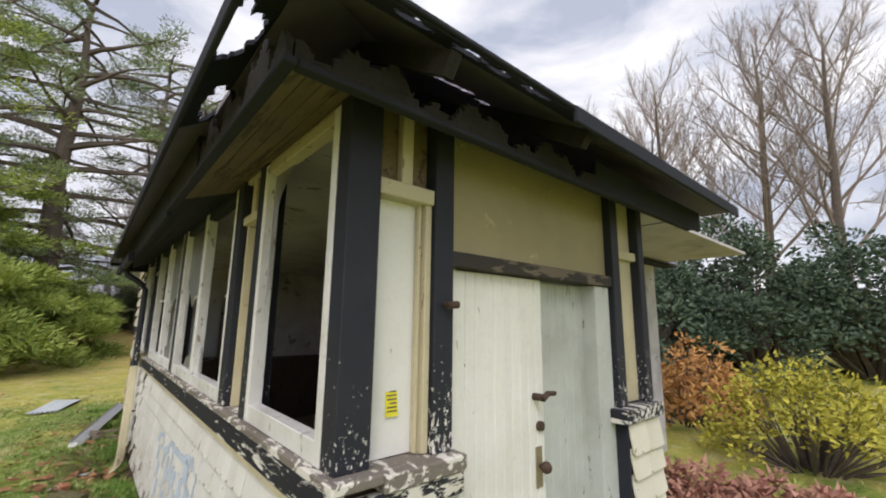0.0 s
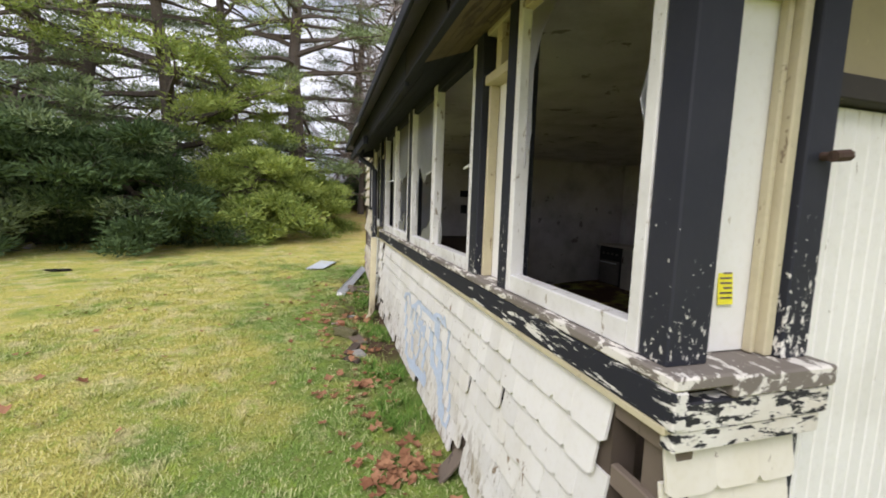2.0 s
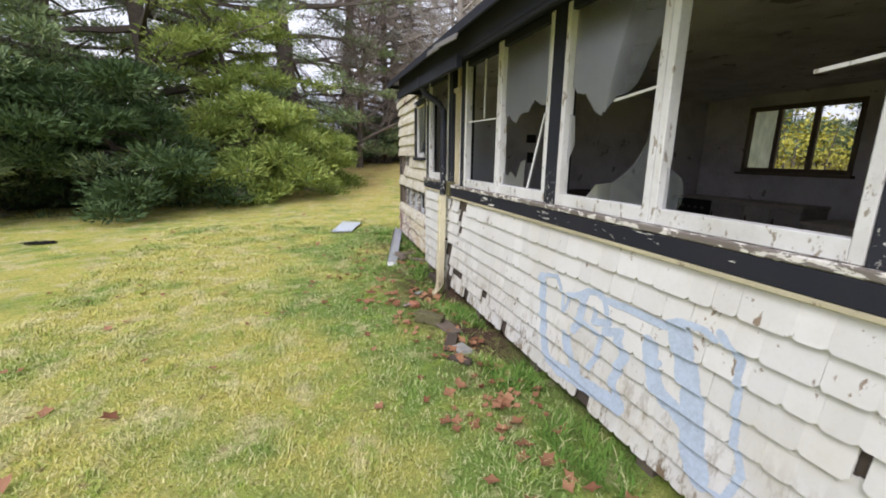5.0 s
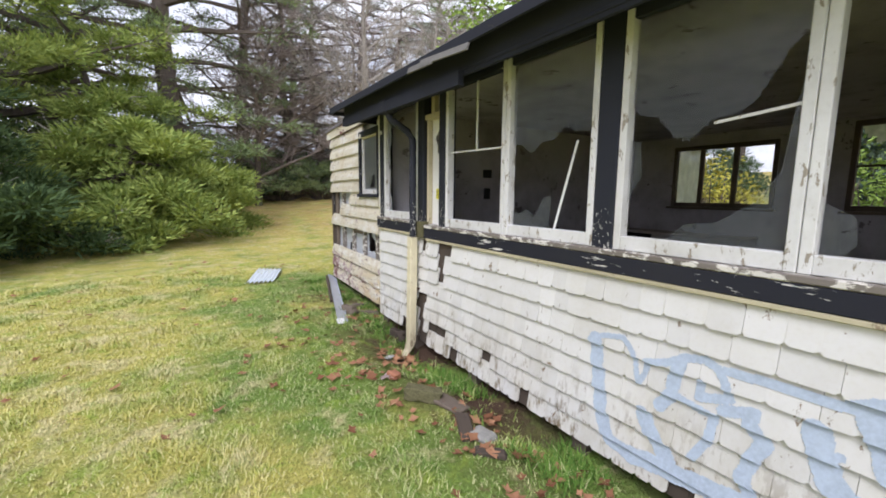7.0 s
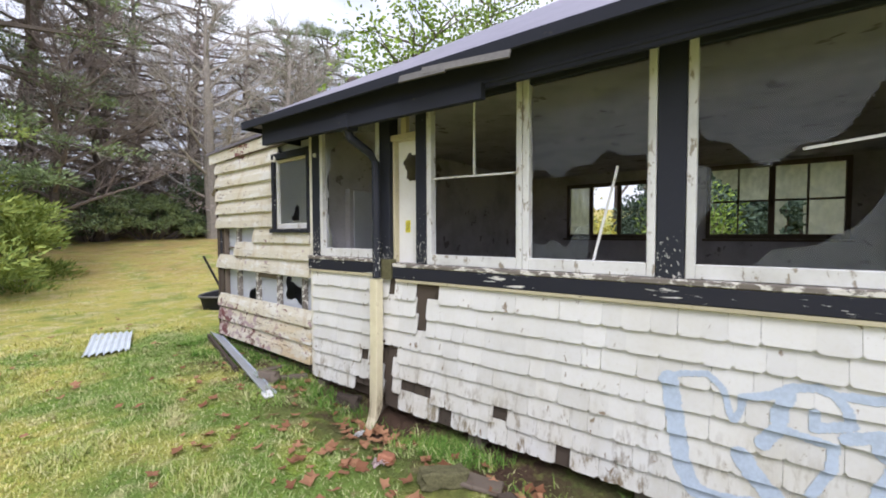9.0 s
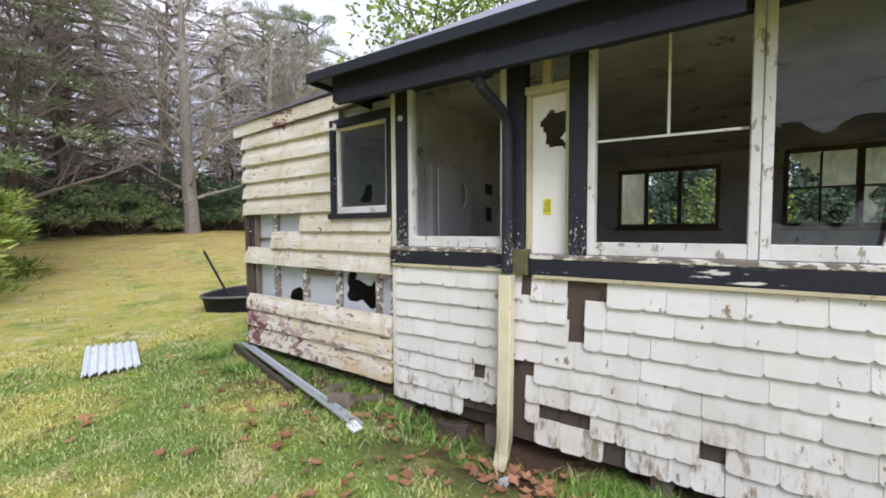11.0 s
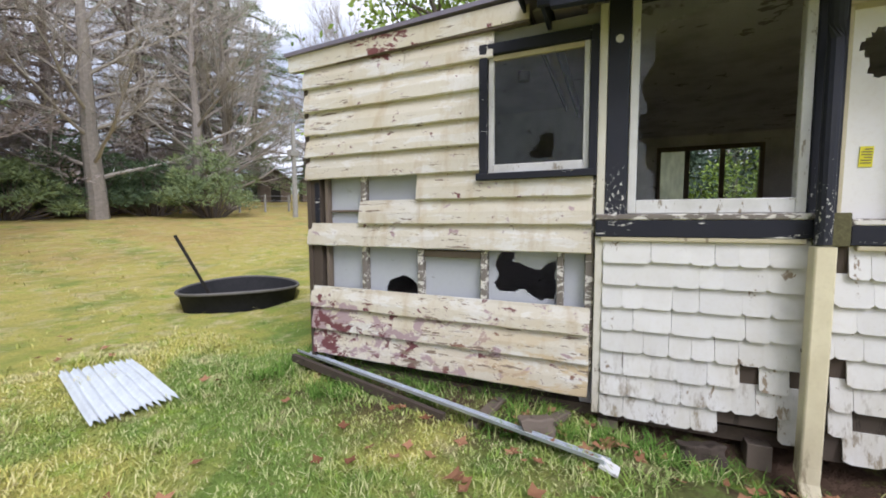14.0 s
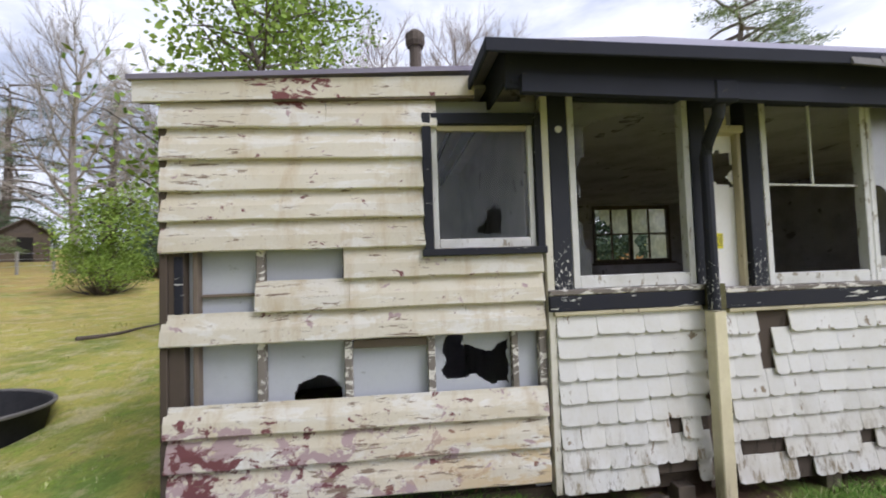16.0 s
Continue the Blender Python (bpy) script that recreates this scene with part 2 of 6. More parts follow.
CHAR = plain("charred_timber", (0.03, 0.027, 0.025), 0.9, 0, 0.5, 20, 0.5)
BARK = plain("dark_bark", (0.15, 0.122, 0.105), 0.95, 0, 0.4, 9, 0.8)
PALE_BARK = plain("pale_grey_bark", (0.32, 0.285, 0.25), 0.95, 0, 0.35, 7, 0.6)
TWIG = plain("bare_twigs", (0.33, 0.27, 0.24), 0.95, 0, 0.3, 4, 0.2)
DEAD = plain("dead_grey_twigs", (0.43, 0.39, 0.345), 0.95, 0, 0.3, 4, 0.2)
CONCRETE = plain("grey_concrete", (0.35, 0.34, 0.31), 0.9, 0, 0.3, 8)
RIM = plain("worn_plastic_rim", (0.17, 0.16, 0.15), 0.6, 0, 0.3, 12)
BLUE = plain("blue_spray_paint", (0.43, 0.50, 0.585), 0.6, 0, 0.2, 9, 0.05)


def glass_material(name, tint, haze):
    mat = bpy.data.materials.new(name)
    mat.use_nodes = True
    nt = mat.node_tree
    b = nt.nodes["Principled BSDF"]
    b.inputs["Base Color"].default_value = rgb(tint)
    b.inputs["Roughness"].default_value = 0.08
    tr = nt.nodes.new("ShaderNodeBsdfTransparent")
    mx = nt.nodes.new("ShaderNodeMixShader")
    tex = nt.nodes.new("ShaderNodeTexNoise")
    tex.inputs["Scale"].default_value = 9
    tex.inputs["Detail"].default_value = 6
    mr = nt.nodes.new("ShaderNodeMapRange")
    mr.inputs[1].default_value, mr.inputs[2].default_value = 0.3, 0.8
    mr.inputs[3].default_value, mr.inputs[4].default_value = haze * 0.5, haze * 1.5
    nt.links.new(tex.outputs["Fac"], mr.inputs[0])
    nt.links.new(mr.outputs[0], mx.inputs[0])
    nt.links.new(tr.outputs[0], mx.inputs[1])
    nt.links.new(b.outputs[0], mx.inputs[2])
    fr = nt.nodes.new("ShaderNodeFresnel")
    fr.inputs["IOR"].default_value = 1.28
    gl = nt.nodes.new("ShaderNodeBsdfGlossy")
    gl.inputs["Roughness"].default_value = 0.38
    top = nt.nodes.new("ShaderNodeMixShader")
    nt.links.new(fr.outputs[0], top.inputs[0])
    nt.links.new(mx.outputs[0], top.inputs[1])
    nt.links.new(gl.outputs[0], top.inputs[2])
    nt.links.new(top.outputs[0], nt.nodes["Material Output"].inputs[0])
    return mat


def obscure_material():
    """Frosted, algae-stained glass that lets the daylight through and hides what is behind."""
    mat = bpy.data.materials.new("frosted_glass")
    mat.use_nodes = True
    nt = mat.node_tree
    b = nt.nodes["Principled BSDF"]
    b.inputs["Base Color"].default_value = (0.55, 0.58, 0.50, 1)
    b.inputs["Roughness"].default_value = 0.4
    tl = nt.nodes.new("ShaderNodeBsdfTranslucent")
    tl.inputs[0].default_value = (0.70, 0.73, 0.60, 1)
    tr = nt.nodes.new("ShaderNodeBsdfTransparent")
    tex = nt.nodes.new("ShaderNodeTexNoise")
    tex.inputs["Scale"].default_value, tex.inputs["Detail"].default_value = 3.5, 6
    mr = nt.nodes.new("ShaderNodeMapRange")
    mr.inputs[1].default_value, mr.inputs[2].default_value = 0.35, 0.7
    mr.inputs[3].default_value, mr.inputs[4].default_value = 0.45, 0.12
    a, c = nt.nodes.new("ShaderNodeMixShader"), nt.nodes.new("ShaderNodeMixShader")
    a.inputs[0].default_value = 0.12
    nt.links.new(tl.outputs[0], a.inputs[1])
    nt.links.new(b.outputs[0], a.inputs[2])
    nt.links.new(tex.outputs["Fac"], mr.inputs[0])
    nt.links.new(mr.outputs[0], c.inputs[0])
    nt.links.new(a.outputs[0], c.inputs[1])
    nt.links.new(tr.outputs[0], c.inputs[2])
    nt.links.new(c.outputs[0], nt.nodes["Material Output"].inputs[0])
    return mat


OBSCURE = obscure_material()
GLASS = glass_material("dirty_glass", (0.24, 0.28, 0.31), 0.08)


def leafy(name, dark, light, trans=0.25):
    m = Mat(name, 0.9, 0, 0.08)
    m.base(dark)
    isl = m.geo.outputs["Random Per Island"]
    m.over(m.ramp(isl, 0.0, 1.0, 0, 0.8), light)
    m.over(m.ramp(m.noise(0.7, 4), 0.5, 0.7, 0, 0.6), light)
    m.b.inputs["Transmission Weight"].default_value = 0.0
    m.b.inputs["Subsurface Weight"].default_value = 0.0
    return m.done()


PINE = leafy("pine_needles", (0.15, 0.205, 0.12), (0.36, 0.44, 0.19))
PINE_LIGHT = leafy("young_pine_needles", (0.18, 0.26, 0.07), (0.46, 0.52, 0.14))
PINE_GREY = leafy("grey_pine_needles", (0.19, 0.20, 0.165), (0.34, 0.35, 0.27))
SHRUB = leafy("dark_shrub_leaves", (0.085, 0.13, 0.08), (0.19, 0.26, 0.13))
BUSH = leafy("dark_bush_leaves", (0.05, 0.085, 0.038), (0.13, 0.19, 0.075))
FOREST = leafy("far_forest_needles", (0.06, 0.09, 0.055), (0.15, 0.20, 0.10))
HEDGE = leafy("blue_green_hedge_leaves", (0.06, 0.095, 0.07), (0.15, 0.20, 0.13))
RUSSET = leafy("russet_dead_needles", (0.32, 0.27, 0.25), (0.54, 0.47, 0.43))
FRESH = leafy("fresh_green_leaves", (0.16, 0.26, 0.05), (0.36, 0.47, 0.11))
YELLOW_LEAF = leafy("yellow_green_leaves", (0.28, 0.28, 0.05), (0.66, 0.58, 0.10))
RED_LEAF = leafy("maroon_leaves", (0.32, 0.14, 0.11), (0.60, 0.35, 0.27))
FALLEN = leafy("fallen_brown_leaves", (0.19, 0.085, 0.045), (0.46, 0.25, 0.14))
RANK = leafy("rank_grass_blades", (0.085, 0.19, 0.035), (0.22, 0.36, 0.07))
ORANGE = leafy("dead_orange_bracken", (0.36, 0.17, 0.07), (0.68, 0.40, 0.15))


def meadow(m):
    """The patchy colours of the meadow, green by the building and dry yellow farther out."""
    s = m.nt.nodes.new("ShaderNodeSeparateXYZ")
    m.nt.links.new(m.pos, s.inputs[0])
    out = m.math("MAXIMUM", m.ramp(s.outputs[0], -0.9, -2.6), m.ramp(s.outputs[1], 8.8, 11.0))
    out = m.math("MAXIMUM", out, m.ramp(s.outputs[0], 3.0, 5.0))
    m.base((0.24, 0.36, 0.08))
    d = m.math("ADD", m.noise(0.9, 5, 0.62), m.math("MULTIPLY", out, 0.17))
    m.over(m.ramp(d, 0.50, 0.68), (0.66, 0.60, 0.16))
    d = m.math("ADD", m.noise(2.9, 6, 0.66), m.math("MULTIPLY", out, 0.07))
    m.over(m.ramp(d, 0.57, 0.70, 0, 0.8), (0.80, 0.70, 0.38))
    m.over(m.ramp(m.noise(3.7, 6, 0.7, dist=0.6), 0.54, 0.64, 0, 0.75), (0.37, 0.50, 0.075))
    m.over(m.ramp(m.noise(8.5, 6, 0.7), 0.59, 0.67, 0, 0.65), (0.34, 0.23, 0.13))
    return s


def ground_material():
    m = Mat("meadow_ground", 0.95, 0, 0.1)
    s = meadow(m)
    # leaf litter on the rising ground far off
    far = m.math("MULTIPLY", m.ramp(s.outputs[1], 11.5, 20), m.ramp(m.noise(0.8, 7, 0.7), 0.34, 0.56))
    m.over(m.math("MULTIPLY", far, 0.65), (0.60, 0.36, 0.17))
    m.over(m.ramp(m.noise(38, 6, 0.7), 0.40, 0.70, 0, 0.5), (0.15, 0.17, 0.04))
    soil = m.math("MULTIPLY", m.ramp(s.outputs[0], -0.95, -0.35), m.ramp(m.noise(1.7, 6, 0.7), 0.36, 0.52))
    soil = m.math("MULTIPLY", soil, m.ramp(s.outputs[1], 9.5, 8.5))
    soil = m.math("MULTIPLY", soil, m.ramp(s.outputs[1], 2.0, 4.2))
    m.over(soil, (0.125, 0.08, 0.055))
    m.bump(m.noise(30, 6, 0.7), 0.9, 0.06).bump(m.noise(4, 4), 0.4, 0.1)
    return m.done()


def blade_material():
    m = Mat("meadow_blades", 0.85, 0, 0.12)
    meadow(m)
    isl = m.geo.outputs["Random Per Island"]
    m.over(m.ramp(isl, 0.5, 1.0, 0, 0.75), (0.80, 0.74, 0.42))
    m.over(m.ramp(isl, 0.5, 0.0, 0, 0.65), (0.13, 0.24, 0.05))
    return m.done()


BLADES = blade_material()
GROUND = ground_material()

# ---- building blocks ----


def part(name, bm, material, parent=None, label=""):
    me = bpy.data.meshes.new(name)
    bm.to_mesh(me)
    bm.free()
    me.materials.append(material)
    ob = new(name, me)
    ob.parent = parent
    if label:
        ob["label"] = label
    return ob


def piece(name, me, m, parent):
    ob = new(name, me)
    ob.parent = parent
    ob.matrix_basis = m
    return ob


def thing(name, label, category, group="", kind="", at=(0, 0, 0)):
    ob = new(name)
    ob.location = at
    ob.empty_display_size = 0.1
    return tagged(ob, label, category, group, kind)


def box(bm, x0, x1, y0, y1, z0, z1, bevel=0.0):
    c = Vector(((x0 + x1) / 2, (y0 + y1) / 2, (z0 + z1) / 2))
    r = bmesh.ops.create_cube(bm, size=1.0, matrix=Matrix.Translation(c) @ Matrix.Diagonal((abs(x1 - x0), abs(y1 - y0), abs(z1 - z0), 1)))
    if bevel:
        es = list({e for v in r["verts"] for e in v.link_edges})
        bmesh.ops.bevel(bm, geom=es, offset=bevel, segments=1, affect="EDGES")
    return bm


def slab(x0, x1, y0, y1, z0, z1, bevel=0.004):
    return box(bmesh.new(), x0, x1, y0, y1, z0, z1, bevel)


def beam(bm, a, b, w, h, up=(0, 0, 1)):
    """A straight timber from a to b, w wide and h high."""
    a, b = Vector(a), Vector(b)
    d = (b - a).normalized()
    u = Vector(up)
    s = d.cross(u)
    if s.length < 1e-4:
        s = d.cross(Vector((1, 0, 0)))
    s.normalize()
    u = s.cross(d)
    vs = []
    for p in (a, b):
        for i, j in ((-1, -1), (1, -1), (1, 1), (-1, 1)):
            vs.append(bm.verts.new(p + s * (i * w / 2) + u * (j * h / 2)))
    for f in ((0, 1, 2, 3), (7, 6, 5, 4), (0, 4, 5, 1), (1, 5, 6, 2), (2, 6, 7, 3), (3, 7, 4, 0)):
        bm.faces.new([vs[k] for k in f])
    bmesh.ops.recalc_face_normals(bm, faces=bm.faces)
    return bm


def tube(bm, pts, radii, n=8, cap=True):
    """A bent tube through pts, with a radius at each."""
    rings = []
    pts = [Vector(p) for p in pts]
    for i, p in enumerate(pts):
        d = (pts[min(i + 1, len(pts) - 1)] - pts[max(i - 1, 0)]).normalized()
        s = d.cross(Vector((0.123, 0.456, 0.88))).normalized()
        u = s.cross(d)
        r = radii[i] if isinstance(radii, (list, tuple)) else radii
        rings.append([bm.verts.new(p + (s * math.cos(2 * math.pi * k / n) + u * math.sin(2 * math.pi * k / n)) * r) for k in range(n)])
    for a, b in zip(rings, rings[1:]):
        for k in range(n):
            bm.faces.new((a[k], a[(k + 1) % n], b[(k + 1) % n], b[k]))
    if cap:
        bm.faces.new(rings[0][::-1])
        bm.faces.new(rings[-1])
    return bm


def ragged(u0, u1, v0, v1, step, keep, place, thick, jitter=0.3, seed=1):
    """A thin sheet on the plane place(u, v, d), with the cells left out for which keep(u, v) is false."""
    rnd = random.Random(seed)
    nu, nv = max(1, round((u1 - u0) / step)), max(1, round((v1 - v0) / step))
    bm = bmesh.new()
    grid = {}

    def vert(i, j, d):
        if (i, j, d) not in grid:
            k = (i * 7919 + j * 104729 + seed) % 100003
            q = random.Random(k)
            e = 0 if i in (0, nu) or j in (0, nv) else jitter * step
            grid[i, j, d] = bm.verts.new(place(u0 + (u1 - u0) * i / nu + q.uniform(-e, e), v0 + (v1 - v0) * j / nv + q.uniform(-e, e), d))
        return grid[i, j, d]

    cells = {(i, j) for i in range(nu) for j in range(nv) if keep(u0 + (u1 - u0) * (i + 0.5) / nu, v0 + (v1 - v0) * (j + 0.5) / nv)}
    for i, j in cells:
        q = ((i, j), (i + 1, j), (i + 1, j + 1), (i, j + 1))
        bm.faces.new([vert(a, b, 0) for a, b in q])
        bm.faces.new([vert(a, b, thick) for a, b in q[::-1]])
        for n, (a, b) in (((i, j - 1), (0, 1)), ((i + 1, j), (1, 2)), ((i, j + 1), (2, 3)), ((i - 1, j), (3, 0))):
            if n not in cells:
                bm.faces.new((vert(*q[b], 0), vert(*q[a], 0), vert(*q[a], thick), vert(*q[b], thick)))
    bmesh.ops.recalc_face_normals(bm, faces=bm.faces)
    return bm


# ---- ground ----


def gz(x, y):
    """Height of the meadow: a shallow dip along the wall, rising gently far off."""
    r = math.sqrt(max(x - 1, 0) ** 2 * 1.3 + max(y, 0) ** 2)
    far = max(0.0, r - 13.0)
    rise = 0.085 * far * far / (far + 5) if far < 60 else 0.085 * 3600 / 65
    near = 0.10 / (1 + math.exp(-max(-20, min(20, (y - 5.6) * 2.0)))) - 0.03
    near += 0.03 * math.sin(x * 1.1 + 0.4) * math.sin(y * 0.9) + 0.012 * math.sin(x * 4.1) * math.sin(y * 3.7)
    # worn hollow at the downpipe, and soil that has sunk along the footing
    near -= 0.10 * math.exp(-((x + 0.15) ** 2 / 0.10 + (y - 5.75) ** 2 / 0.35))
    near -= 0.05 * math.exp(-((x + 0.1) ** 2 / 0.06)) * (1 if 2 < y < 9 else 0.3)
    near -= 0.36 * math.exp(-(((x - 1.95) ** 2 + (y - 11.9) ** 2) / 0.56) ** 5)
    side = 0.25 / (1 + math.exp(-max(-20, min(20, (x - 4.0) * 1.2)))) if x > 0 else 0.0
    return near + rise + side


def make_ground():
    def axis(lo, hi, c0, c1, fine):
        out, v = [], c0
        while v < c1:
            out.append(v)
            v += fine
        step, a = fine, c0
        left = []
        while a > lo:
            step *= 1.22
            a -= step
            left.append(a)
        step, b = fine, out[-1]
        while b < hi:
            step *= 1.22
            b += step
            out.append(b)
        return left[::-1] + out
    xs, ys = axis(-900, 900, -4.5, 3.2, 0.11), axis(-900, 900, -2.5, 13.2, 0.11)
    verts = [(x, y, gz(x, y)) for y in ys for x in xs]
    n = len(xs)
    faces = [(j * n + i, j * n + i + 1, (j + 1) * n + i + 1, (j + 1) * n + i) for j in range(len(ys) - 1) for i in range(n - 1)]
    me = bpy.data.meshes.new("ground")
    me.from_pydata(verts, [], faces)
    me.polygons.foreach_set("use_smooth", [True] * len(me.polygons))
    me.materials.append(GROUND)
    ob = new("ground", me)
    return tagged(ob, "yellow-green meadow grass with moss and leaf litter", "ground", kind="structure")


make_ground()

# ---- the cottage: frame, walls, roof ----
SILL_Z, HEAD_Z = 1.33, 2.64


def structure(name, label, category="wall"):
    return thing(name, label, category, kind="structure")


wall_long = structure("wall_long", "white shingled lower wall with peeling paint and missing shingles")
wall_end = structure("wall_end", "cream entrance wall with black posts and a shingled pier")
wall_annex = structure("wall_annex", "cream weatherboard annex wall with missing and peeling boards")


def sheathing():
    bm = bmesh.new()
    box(bm, 0.0, 0.09, 0.22, 5.6, 0.04, 1.2)
    box(bm, 0.0, 0.09, 5.602, 6.64, 0.16, 1.2)
    box(bm, 0.10, 2.9, 6.30, 6.62, 0.1, 1.15)
    part("sheathing", bm, SHEATH, wall_long, "bare grey boards behind the shingles")
    for k, z in enumerate((0.16, 0.40, 0.64, 0.88, 1.10)):
        part("batten", slab(0.0, 0.03, 0.03, 0.22, z, z + 0.07), BARE_WOOD, wall_long)
    part("corner_stud", slab(0.03, 0.09, 0.02, 0.08, 0.0, 1.2), BARE_WOOD, wall_long)
    for y in (1.0, 2.2, 3.4, 4.6, 5.7, 6.5):
        part("stump", slab(0.02, 0.14, y, y + 0.12, -0.25, 0.05), BARE_WOOD, wall_long)


sheathing()


def sill(y0, y1, dz, parent, coat=BLACK_PAINT):
    top = bmesh.new()
    box(top, -0.047, 0.14, y0, y1, SILL_Z - 0.035 + dz, SILL_Z + dz, 0.006)
    part("sill_board", top, SILL_WOOD, parent, "weathered sill board with flaking paint")
    part("apron", slab(-0.043, 0.0, y0 + 0.001, y1 - 0.001, 1.195 + dz, SILL_Z - 0.037 + dz), coat, parent, "black apron board with flaking paint")
    part("bead", slab(-0.040, 0.0, y0 + 0.03, y1 - 0.03, 1.168 + dz, 1.193 + dz), CREAM_TRIM, parent, "cream bead under the apron")


sill(-0.03, 5.46, 0.0, wall_long)
sill(5.60, 6.66, 0.03, wall_long)
part("sill_board", slab(0.142, 0.515, -0.03, 0.14, 1.262, 1.322, 0.006), SILL_WOOD, wall_end, "weathered sill board with flaking paint")
part("apron", slab(-0.036, 0.505, -0.022, 0.03, 1.185, 1.26), CORNER_PAINT, wall_end, "apron board with white and black flaking paint")
part("lower_apron", slab(-0.02, 0.49, -0.014, 0.03, 1.125, 1.182), CORNER_PAINT, wall_end, "lower moulding with white and black flaking paint")


def post(y0, y1, parent=wall_long, x0=-0.02, x1=0.10, z1=2.70, mat=BLACK_POST):
    return part("post", slab(x0, x1, y0, y1, SILL_Z, z1), mat, parent, "black post with flaking paint")


for y0, y1 in ((1.0, 1.09), (1.41, 1.52), (3.28, 3.42), (5.10, 5.21), (5.51, 5.63), (6.49, 6.61)):
    post(y0, y1)
post(0.035, 0.133, wall_end, -0.015, 0.12)
part("corner_board", slab(-0.015, 0.06, 6.612, 6.66, 0.10, 2.60), CREAM_SHINGLE, wall_long, "pale corner board")


def sash(y0, y1, z0, z1, name="window", label="white sash window frame with its glass broken out", bars=()):
    """A window frame in the long wall, with stiles, rails and what is left of its glazing bars."""
    w = thing(name, label, "window", "windows of the long wall", "", (0.03, (y0 + y1) / 2, z0))
    o = Vector(w.location)

    def p(nm, bm, mat, lab=""):
        bmesh.ops.translate(bm, verts=bm.verts, vec=-o)
        return part(nm, bm, mat, w, lab)

    s = 0.045
    p("stile", slab(-0.019, 0.05, y0, y0 + s, z0, z1), FRAME_WHITE)
    p("stile", slab(-0.019, 0.05, y1 - s, y1, z0, z1), FRAME_WHITE)
    p("bottom_rail", slab(-0.016, 0.048, y0 + s, y1 - s, z0, z0 + 0.08), FRAME_WHITE)
    p("top_rail", slab(-0.014, 0.048, y0 + s, y1 - s, z1 - 0.055, z1), CREAM_TRIM if y0 < 1 else BLACK_PLAIN)
    for a, b in bars:
        bm = bmesh.new()
        beam(bm, a, b, 0.014, 0.014)
        p("glazing_bar", bm, FRAME_WHITE)
    return w, p


def shard(p, pts, x=0.022):
    """A jagged remnant of a pane, pts as (y, z)."""
    bm = bmesh.new()
    f = [bm.verts.new((x, a, b)) for a, b in pts]
    g = [bm.verts.new((x + 0.004, a, b)) for a, b in pts]
    bm.faces.new(f)
    bm.faces.new(g[::-1])
    for k in range(len(pts)):
        j = (k + 1) % len(pts)
        bm.faces.new((f[k], f[j], g[j], g[k]))
    bmesh.ops.recalc_face_normals(bm, faces=bm.faces)
    ob = p("glass_shard", bm, GLASS, "broken piece of dirty glass")
    ob.visible_shadow = False


Z0, Z1 = SILL_Z + 0.002, HEAD_Z
w, p = sash(0.135, 0.995, Z0, Z1)
shard(p, ((0.18, 1.41), (0.18, 2.58), (0.24, 2.55), (0.21, 2.2), (0.25, 2.05), (0.20, 1.9), (0.23, 1.6)))
shard(p, ((0.95, 2.58), (0.95, 1.9), (0.90, 2.05), (0.92, 2.3), (0.86, 2.45), (0.7, 2.58)))
w, p = sash(1.525, 2.418, Z0, Z1, bars=(((0.025, 1.57, 1.985), (0.028, 1.80, 1.965)),))
shard(p, ((2.37, 1.40), (2.37, 1.62), (2.33, 1.60), (2.27, 1.56), (2.26, 1.46), (2.31, 1.40)))
w, p = sash(2.422, 3.275, Z0, Z1, bars=(((0.025, 2.47, 2.02), (0.02, 2.80, 1.985)),))
shard(p, ((2.47, 1.40), (2.47, 2.15), (2.50, 1.98), (2.52, 1.75), (2.60, 1.62), (2.75, 1.52), (2.90, 1.50), (3.0, 1.40)))
shard(p, ((3.23, 1.60), (3.23, 1.95), (3.17, 1.93), (3.15, 1.75), (3.20, 1.66)))
keep_b = lambda u, v: v > 2.30 - 0.35 * math.sin((u - 2.47) * 3.6) + 0.03 * math.sin(u * 23)
p("pane", ragged(2.467, 3.23, 1.9, Z1 - 0.055, 0.016, keep_b, lambda u, v, d: (0.028 + d, u, v), 0.004, 0.35, 16), GLASS, "upper part of a broken pane").visible_shadow = False
w, p = sash(3.425, 4.248, Z0, Z1)
shard(p, ((4.20, 1.40), (4.20, 1.52), (4.10, 1.50), (4.05, 1.54), (3.95, 1.49), (3.88, 1.62), (3.80, 1.64), (3.82, 1.40)))
bm = bmesh.new()
beam(bm, (0.05, 3.79, 1.40), (0.10, 3.66, 2.0), 0.014, 0.016)
p("glazing_bar", bm, FRAME_WHITE, "white glazing bar that has come loose")
keep_a = lambda u, v: v > 2.02 + 0.05 * math.sin(u * 9) + 0.02 * math.sin(u * 31)
p("pane", ragged(3.47, 4.203, 1.9, Z1 - 0.055, 0.016, keep_a, lambda u, v, d: (0.02 + d, u, v), 0.004, 0.35, 15), GLASS, "upper half of a broken pane").visible_shadow = False
w, p = sash(4.252, 5.095, Z0, Z1, bars=(((0.025, 4.30, 2.01), (0.025, 5.05, 2.025)), ((0.025, 4.665, 2.02), (0.025, 4.665, 2.59))))
w, p = sash(5.635, 6.485, Z0 + 0.03, Z1)
